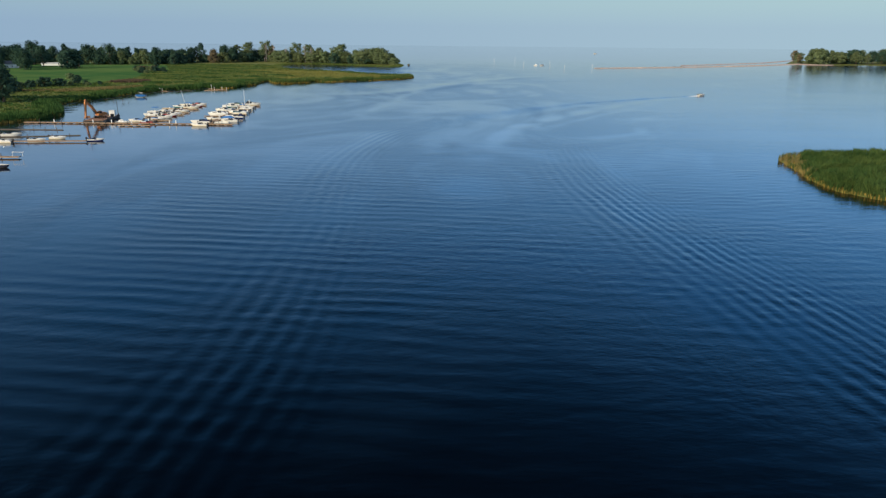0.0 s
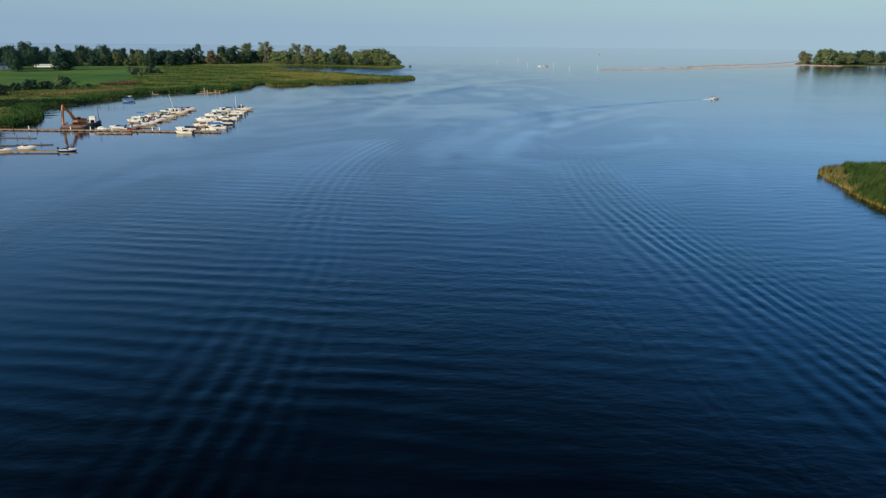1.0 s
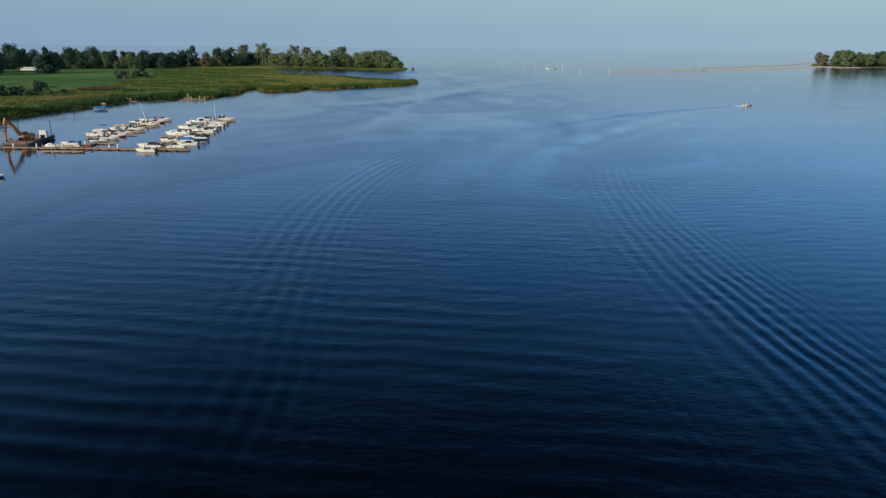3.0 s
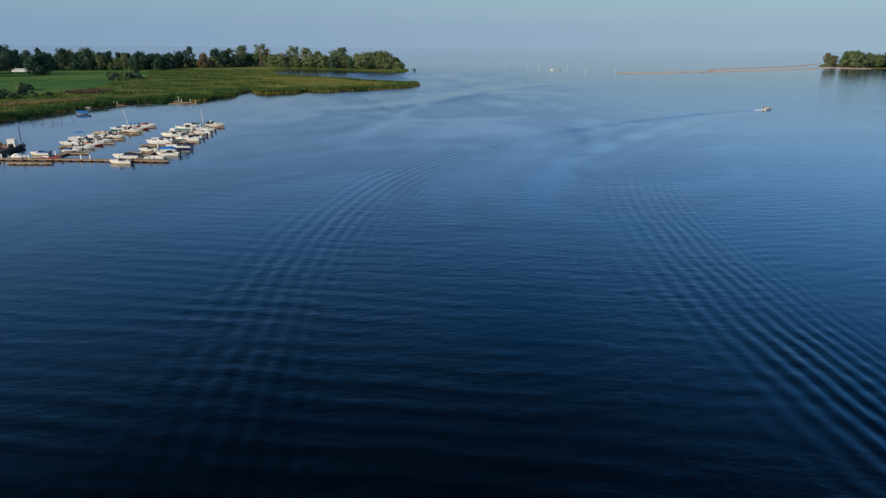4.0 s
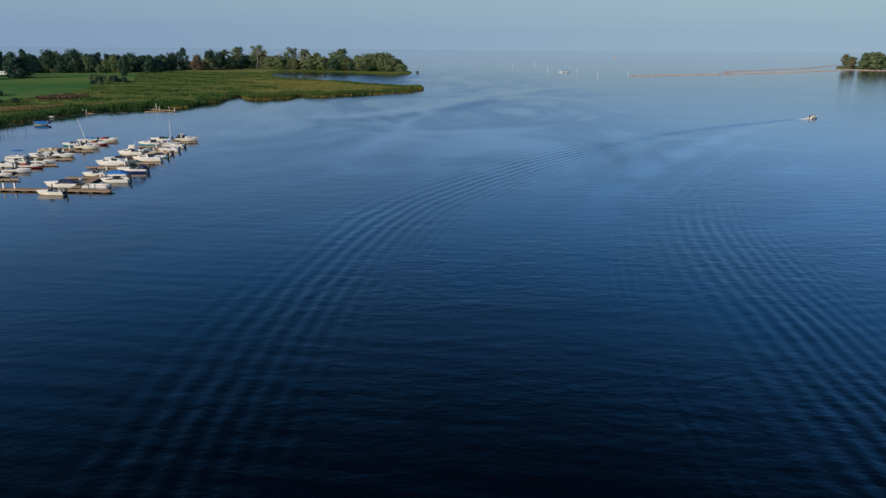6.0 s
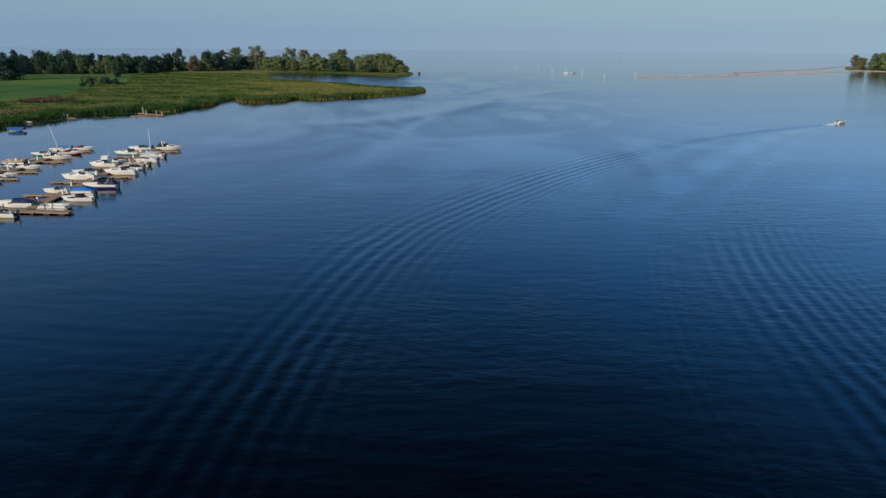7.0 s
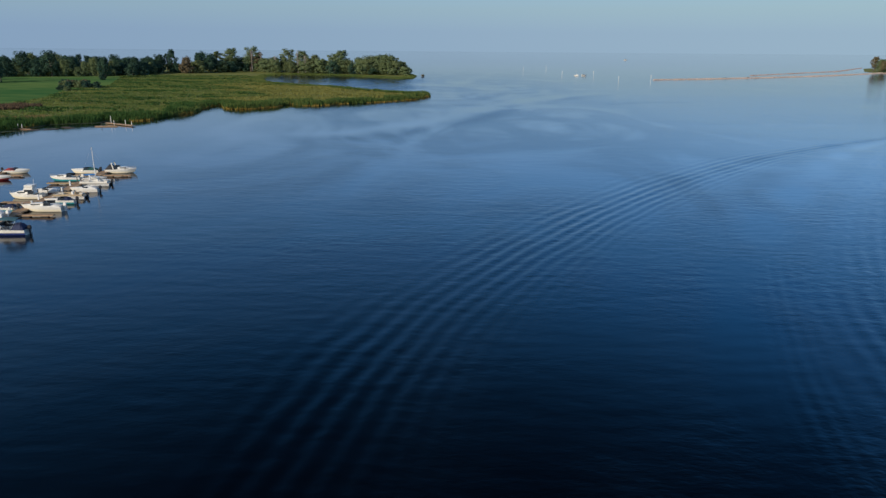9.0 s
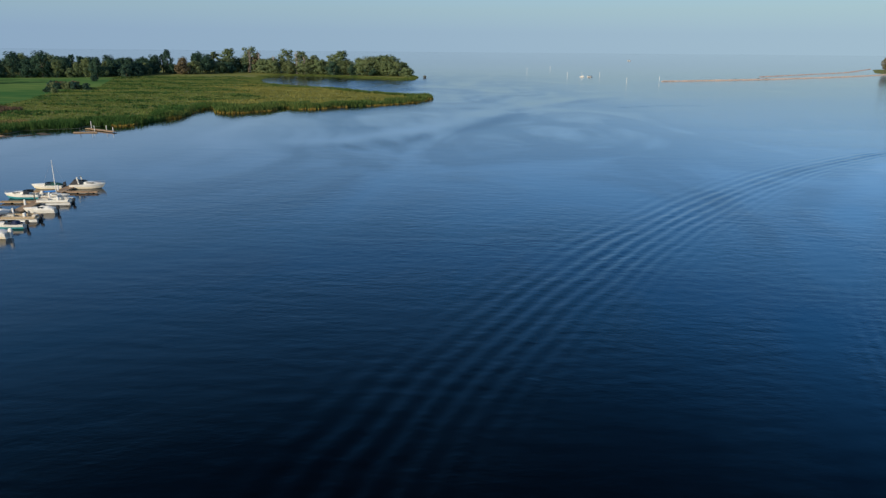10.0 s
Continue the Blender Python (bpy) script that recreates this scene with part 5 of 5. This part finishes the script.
dock((-146.2, 425.2), (-138.3, 426.4), 1.2, "low timber landing stage beside the reeds", 0.30, False, [(2, 0.7, 1.6)])
dock((-172.5, 415.3), (-163.6, 413.8), 1.1, "low plank landing with two pale posts", 0.3, False, [(3.0, 0.6, 1.9), (4.6, 0.6, 1.9)], pile_mat=POST_WHITE)


def pedestal(x, y):
    ob = thing("dock_pedestal", pose(x, y, 0.46, 0, 0, 8), "white dock power pedestal on the pier", "power pedestal", "power pedestals")
    bm = bmesh.new()
    box(bm, 0, 0, 0, 0.30, 0.30, 1.0, bevel=0.03, taper=0.9)
    part("post", bm, POST_WHITE, ob)
    bm = bmesh.new()
    box(bm, 0, 0, 1.005, 0.36, 0.36, 0.12, bevel=0.04, taper=0.6)
    part("cap", bm, POST_WHITE, ob)


for i, y in enumerate((257.6, 265.2, 272.9, 281.1, 286.6, 291.9, 297.5, 304.6, 311.8, 318.6, 325.6)):
    pedestal(-85.9 - (y - 252.8) * 0.1125 + (0.75 if i % 2 else -0.75), y)
for i, y in enumerate((257.6, 266.5, 275.4, 283.0, 291.9, 299.5, 307.1, 314.8, 322.4)):
    pedestal(-109.3 - (y - 253.5) * 0.121 + (0.75 if i % 2 else -0.75), y)
for x in (-100.4, -98.0, -114.2, -121.5, -128.3, -142.5):
    pedestal(x, 251.6)

# the white boarding ladder on the low dock
ladder = thing("dock_ladder", pose(-111.6, 175.6, 0.5, 0, 0, 0), "white pipe boarding rail on a timber dock", "ladder")
for x0 in (0, 2.6):
    bm = bmesh.new()
    run(bm, [(x0, 0, 0), (x0, 0, 1.15), (x0 + 0.5, 0, 1.15)], 0.05)
    part("upright", bm, POST_WHITE, ladder)
bm = bmesh.new()
run(bm, [(0, 0, 1.1), (2.6, 0, 1.1)], 0.045)
part("handrail", bm, POST_WHITE, ladder)


# ---- the boat lift with the blue roof ----
lift = thing("boat_lift", pose(-161.8, 371.1, 0, 0, 0, 4), "boat lift with a bright blue canvas roof near the reeds", "boat lift")
canopy_part(lift, -2.7, 2.7, 2.4, 1.05, 0.30, COVER_BLUE, 0.0, "bright blue canvas roof")
bm = bmesh.new()
loft(bm, [[(px, w, 1.06), (px * 0.92, w * 0.9, low), (px * 0.92, -w * 0.9, low), (px, -w, 1.06)] for px, w, low in ((-2.65, 1.15, 0.45), (0, 1.17, 0.25), (2.65, 1.15, 0.55))], caps=True)
part("canvas_skirt", clean(bm), COVER_BLUE, lift)
for sx in (-2.6, 2.6):
    for sy in (-1.2, 1.2):
        bm = bmesh.new()
        tube(bm, (sx, sy, -1), (sx, sy, 1.5), 0.06)
        part("leg", bm, ALU, lift)
runabout(-161.8, 371.1, 4, 4.6, W_, C_, "white motorboat sheltered under a blue lift roof", motor=None, group="boats at the short docks")


# ---- the work barge with its excavator ----
barge = thing("work_barge", pose(-130.6, 263.6, 0, 0, 0, 99) @ Matrix.Diagonal((1.16, 0.85, 1, 1)), "rust-brown steel work barge moored behind the cross dock", "barge")
bm = bmesh.new()
loft(bm, [[(x, 4.0, 0.95), (x, 4.0, z), (x, -4.0, z), (x, -4.0, 0.95)] for x, z in ((-9.0, 0.35), (-7.4, -0.4), (7.4, -0.4), (9.0, 0.35))], closed=True)
part("pontoon_hull", clean(bm), STEEL_DARK, barge)
for i in range(12):
    bm = bmesh.new()
    box(bm, -8.03 + i * 1.46, 0, 0.955, 1.42, 7.9, 0.10)
    part("deck_plank", bm, STEEL_RUST, barge)
for x, y in ((-8.5, -3.7), (0, -3.8), (8.5, -3.7), (8.5, 3.7), (-8.5, 3.7)):
    bm = bmesh.new()
    tube(bm, (x, y, 1.0), (x, y, 1.55), 0.14, 0.14, 8)
    tube(bm, (x - 0.3, y, 1.38), (x + 0.3, y, 1.38), 0.07)
    part("bollard", bm, STEEL_DARK, barge)
for x, y, h in ((-4.5, -4.25, 3.5), (6.4, -4.25, 6.2), (2.0, 4.25, 6.4)):
    bm = bmesh.new()
    tube(bm, (x, y, -3), (x, y, h), 0.11, 0.11, 8)
    box(bm, x, y * 0.98, 0.9, 0.6, 0.6, 0.4)
    part("spud_pole", bm, STEEL_DARK, barge)
for i in range(5):
    bm = bmesh.new()
    tube(bm, (1.4 + i * 1.15, -4.15, 0.15), (1.4 + i * 1.15, -4.15, 0.85), 0.3, 0.3, 10)
    part("tyre_fender", bm, FLOAT, barge)

cabin_box = thing("site_container", pose(-129, 268.6, 1.06, 0, 0, 12) @ Matrix.Scale(0.78, 4), "white steel site container on the barge", "container")
bm = bmesh.new()
box(bm, 0, 0, 0, 2.6, 2.3, 2.7, bevel=0.04)
part("body", bm, SIDING, cabin_box)
bm = bmesh.new()
box(bm, 0, 0, 2.705, 2.7, 2.4, 0.10, bevel=0.03)
part("roof", bm, POST_WHITE, cabin_box)
bm = bmesh.new()
box(bm, -0.3, -1.17, 0.1, 0.85, 0.06, 2.0)
part("door", bm, COVER_WHITE, cabin_box)


def excavator(m):
    ob = thing("excavator", m, "faded orange tracked excavator standing on the barge", "excavator")
    for side in (1, -1):
        bm = bmesh.new()
        ring = []
        for i in range(16):
            a = i / 16 * 6.2832
            ring.append(((1.45 if math.cos(a) > 0 else -1.45) + 0.42 * math.cos(a), 0.42 + 0.42 * math.sin(a)))
        loft(bm, [[(x, side * (1.15 + w), z) for x, z in ring] for w in (-0.28, 0.28)], closed=True)
        track = part("track", clean(bm), STEEL_DARK, ob)
        for x in (-1.45, -0.5, 0.5, 1.45):
            bm = bmesh.new()
            tube(bm, (x, side * 1.40, 0.42), (x, side * 1.48, 0.42), 0.30, 0.30, 10)
            part("roller", bm, DIGGER, track)
    bm = bmesh.new()
    tube(bm, (0, 0, 0.6), (0, 0, 1.0), 0.75, 0.75, 14)
    box(bm, 0, 0, 0.45, 1.6, 1.8, 0.35)
    part("undercarriage", bm, STEEL_DARK, ob)
    bm = bmesh.new()
    box(bm, -0.35, 0, 1.0, 3.3, 2.5, 0.85, bevel=0.10)
    box(bm, -1.2, -0.25, 1.82, 1.5, 1.8, 0.35, bevel=0.10)
    part("engine_house", bm, DIGGER, ob)
    bm = bmesh.new()
    box(bm, -1.95, 0, 1.0, 0.6, 2.5, 1.0, bevel=0.16)
    part("counterweight", bm, DIGGER, ob)
    bm = bmesh.new()
    box(bm, 0.75, 0.78, 1.05, 1.5, 0.95, 1.75, bevel=0.10, taper=0.86)
    cab = part("operator_cab", bm, DIGGER, ob)
    for x, y, sx, sy in ((0.75, 1.24, 1.0, 0.04), (1.46, 0.78, 0.04, 0.7), (0.75, 0.32, 1.0, 0.04)):
        bm = bmesh.new()
        box(bm, x, y, 1.85, sx, sy, 0.75)
        part("window", bm, SMOKED, cab)
    foot, elbow, wrist = Vector((1.1, -0.25, 1.7)), Vector((5.6, -0.25, 6.7)), Vector((6.1, -0.25, 0.9))
    mid = foot.lerp(elbow, 0.45) + Vector((-0.2, 0, 0.25))
    def arm(name, pts, sizes):
        bm = bmesh.new()
        rings = []
        for i, (p, s) in enumerate(zip(pts, sizes)):
            d = (pts[min(i + 1, len(pts) - 1)] - pts[max(i - 1, 0)]).normalized()
            n = Vector((-d.z, 0, d.x))
            rings.append([p + n * s + Vector((0, w, 0)) for w in (0.26, -0.26)] + [p - n * s + Vector((0, w, 0)) for w in (-0.26, 0.26)])
        loft(bm, rings, closed=True)
        return part(name, clean(bm), DIGGER, ob)
    boom = arm("boom", [foot, mid, elbow], [0.30, 0.42, 0.26])
    stick = arm("stick", [elbow + Vector((-0.3, 0, 0.45)), elbow + Vector((0, 0, -0.9)), wrist], [0.24, 0.34, 0.20])
    for a, b, owner in ((Vector((1.6, -0.25, 1.5)), mid + Vector((0.3, 0, -0.4)), boom), (mid + Vector((0, 0, 0.6)), elbow + Vector((-0.4, 0, 0.7)), boom), (elbow + Vector((0.3, 0, -1.0)), wrist + Vector((0.5, 0, 0.7)), stick)):
        for w in ((0.28, -0.28) if owner is boom and a.z < 1.6 else (0,)):
            bm = bmesh.new()
            off = Vector((0, w, 0))
            tube(bm, a + off, a.lerp(b, 0.6) + off, 0.11)
            tube(bm, a.lerp(b, 0.6) + off, b + off, 0.06)
            part("hydraulic_cylinder", bm, STEEL_DARK, owner)
    bm = bmesh.new()
    prof = [(0.25, 0.1), (0.55, -0.25), (0.45, -0.85), (-0.1, -1.15), (-0.65, -0.95), (-0.35, -0.55), (-0.2, 0.0)]
    loft(bm, [[(wrist.x + x, wrist.y + w, wrist.z + 0.05 + z * 0.62) for x, z in prof] for w in (-0.55, 0.55)], closed=True)
    part("bucket", clean(bm), STEEL_RUST, ob)
    return ob


excavator(pose(-130.2, 261.4, 1.06, 0, 0, 246))
# crates and gear on the barge deck
for x, y, s, mat, word in ((-128.2, 266.6, 0.9, STEEL_DARK, "dark steel gear box on the barge"), (-130.8, 269.5, 0.7, TIMBER, "timber crate on the barge"), (-134.0, 260.0, 0.8, STEEL_RUST, "rusty steel bin on the barge")):
    ob = thing("crate", pose(x, y, 1.06, 0, 0, 30), word, "crate", "gear on the barge")
    bm = bmesh.new()
    box(bm, 0, 0, 0, s * 1.4, s, s, bevel=0.04)
    part("body", bm, mat, ob)
    bm = bmesh.new()
    box(bm, 0, 0, s + 0.004, s * 1.46, s * 1.06, 0.08, bevel=0.02)
    part("lid", bm, mat, ob)


# ---- breakwater, markers, sticks, lily pads ----
def rubble(name, line, width, high, count, seed, label):
    """A low wall of tipped stones along a line."""
    r = np.random.RandomState(seed)
    pts = smooth_line(line, 80)
    ico = bmesh.new()
    bmesh.ops.create_icosphere(ico, subdivisions=1, radius=1)
    base = np.array([v.co for v in ico.verts])
    tris = np.array([[v.index for v in f.verts] for f in ico.faces])
    ico.free()
    t = r.uniform(0, len(pts) - 1.001, count)
    i, k = t.astype(int), (t % 1)[:, None]
    c = pts[i] * (1 - k) + pts[i + 1] * k
    w = r.normal(scale=0.42, size=count).clip(-1, 1)
    c = c + np.stack([-w * 0.5, w * 0.85], -1) * width
    z = high * (1 - np.abs(w)) * r.uniform(0.1, 1, count) - 0.15
    size = r.uniform(0.45, 1.0, (count, 1, 1)) * r.uniform(0.6, 1.2, (count, 1, 3))
    verts = base[None] * size * r.uniform(0.8, 1.15, (count, len(base), 1)) + np.concatenate([c, z[:, None]], 1)[:, None]
    loops = (tris[None] + (np.arange(count) * len(base))[:, None, None]).ravel()
    return tagged(new(name, fast_mesh(name, verts.reshape(-1, 3), loops, 3, [STONE])), label, "breakwater", kind="stuff")


rubble("breakwater", [(184.9, 870), (265.7, 911.8), (343, 959), (449, 1036), (516.5, 1096.1), (573.8, 1150)], 1.5, 0.45, 3200, 81, "long low breakwater of pale rubble stone")
rubble("outer_breakwater", [(336.5, 1009.1), (442.5, 1111.9), (540.4, 1203.4), (694.4, 1413.9)], 1.1, 0.3, 1300, 82, "second low line of pale rubble stone")
rubble("island_beach_stones", [(568.6, 1148.7), (584.7, 1114.6), (610, 1112)], 3.0, 0.5, 500, 83, "pale stony beach at the wooded island's point")

for x, y, h in ((78.2, 1119.3, 5), (117.7, 1190.1, 5.5), (106.9, 958.3, 5.2), (143.4, 965.9, 5.2), (139.3, 821.9, 5), (180, 862.5, 5)):
    ob = thing("channel_marker", pose(x, y, 0), "white channel marker post standing in the water", "channel marker", "channel markers")
    bm = bmesh.new()
    tube(bm, (0, 0, -2), (0, 0, h), 0.15, 0.12, 10)
    part("post", bm, POST_WHITE, ob)
    bm = bmesh.new()
    box(bm, 0, -0.30, h - 1.0, 0.5, 0.06, 0.7, bevel=0.02)
    part("daymark", bm, POST_WHITE, ob)
for x, y in ((273, 916.3), (304, 935.2), (315, 941.9)):
    plant("shrub", x, y, 1.5, 40 * x, "small dark bush on the breakwater", "green", "bushes on the breakwater", "bush")

r_ = np.random.RandomState(90)
for i in range(16):
    x, y = (-161.6 + r_.uniform(-6, 8), 342 + r_.uniform(-5, 8)) if i < 9 else (-146.7 + r_.uniform(-8, 6), 232 + r_.uniform(-1, 4))
    ob = thing("snag", pose(x, y, 0, 0, 0, r_.uniform(0, 360)), "bare grey dead branch standing in the shallows", "branch", "dead branches")
    bm = bmesh.new()
    h = r_.uniform(0.9, 2.2)
    tube(bm, (0, 0, -0.5), (0.3 * h, 0, h), 0.07, 0.03, 6)
    part("stem", bm, BARK, ob)
    bm = bmesh.new()
    tube(bm, (0.12 * h, 0, h * 0.45), (-0.45 * h, 0.1, h * 0.9), 0.045, 0.02, 5)
    tube(bm, (0.2 * h, 0, h * 0.7), (0.9 * h, -0.2, h * 0.85), 0.04, 0.02, 5)
    part("fork", bm, BARK, ob)


def lily_pads(count, seed):
    r = np.random.RandomState(seed)
    x, y = r.uniform(-192, -147, count), r.uniform(290, 448, count)
    d = signed(x, y, MAIN_SHORE)
    keep = (d < -0.5) & (d > -13) & (waves(x, y, 92, 13) + 0.02 * d * 4 > 0.1 - 0.5 * (d > -3))
    x, y = x[keep], y[keep]
    n, k = len(x), 7
    a = np.linspace(0, 6.283, k, endpoint=False)
    rad = r.uniform(0.15, 0.45, (n, 1))
    top = np.stack([x[:, None] + np.cos(a) * rad, y[:, None] + np.sin(a) * rad, np.full((n, k), 0.03) + r.uniform(0, 0.02, (n, 1))], -1)
    me = fast_mesh("lily_pads", top.reshape(-1, 3), np.arange(n * k), k, [LILY])
    ob = tagged(new("lily_pads", me), "floating lily pads in the shallows by the reeds", "lily pads", kind="stuff")
    solid = ob.modifiers.new("thickness", "SOLIDIFY")
    solid.thickness = 0.01


lily_pads(34000, 91)


# dark floating mats of drift by the reeds
for x, y, l in ((-162.5, 413, 4.0), (-157.8, 416, 5.0), (-153.2, 420, 3.4), (-156, 422.5, 3.0)):
    ob = thing("driftwood", pose(x, y, 0.0, 0, 0, 8 * l), "dark waterlogged driftwood floating by the reeds", "driftwood", "driftwood by the reeds")
    for j in range(4):
        bm = bmesh.new()
        tube(bm, (-l / 2 + 0.3 * j, -0.6 + 0.4 * j, 0.02), (l / 2 - 0.4 * j, -0.5 + 0.35 * j, 0.10), 0.16, 0.09, 7)
        part("log", bm, TIMBER, ob)


# ---- houses behind the lawn ----
def house(x, y, turn, lx, ly, wall_h, roof_h, windows, label, name="house"):
    ob = thing(name, pose(x, y, float(land_height(np.array([float(x)]), np.array([float(y)]))[0]) - 0.05, 0, 0, turn), label, "house")
    bm = bmesh.new()
    box(bm, 0, 0, 0, lx, ly, wall_h)
    wall = part("wall", bm, SIDING, ob)
    bm = bmesh.new()
    o = 0.5
    loft(bm, [[(px, -ly / 2 - o, wall_h + 0.02), (px, 0, wall_h + roof_h), (px, ly / 2 + o, wall_h + 0.02), (px, 0, wall_h + 0.05)] for px in (-lx / 2 - o, lx / 2 + o)], closed=True)
    part("roof", clean(bm), SHINGLE if name == "house" else POST_WHITE, ob)
    for i in range(windows):
        px = -lx / 2 + (i + 0.5) * lx / windows
        bm = bmesh.new()
        box(bm, px, -ly / 2 - 0.03, 0.9, 1.2, 0.10, 1.4)
        w = part("window", bm, POST_WHITE, ob)
        bm = bmesh.new()
        box(bm, px, -ly / 2 - 0.09, 1.0, 1.0, 0.04, 1.2)
        part("pane", bm, PANE, w)
    return ob


house(-427, 695, 35, 12, 8, 3.6, 3.0, 3, "white house with a grey roof behind the lawn")
house(-449, 691.9, 35, 9, 7, 3.0, 2.6, 2, "small white house beside the trees")
house(-420.3, 762.1, 15, 26, 8, 2.2, 1.0, 0, "long low white building at the edge of the wood", "long_building")
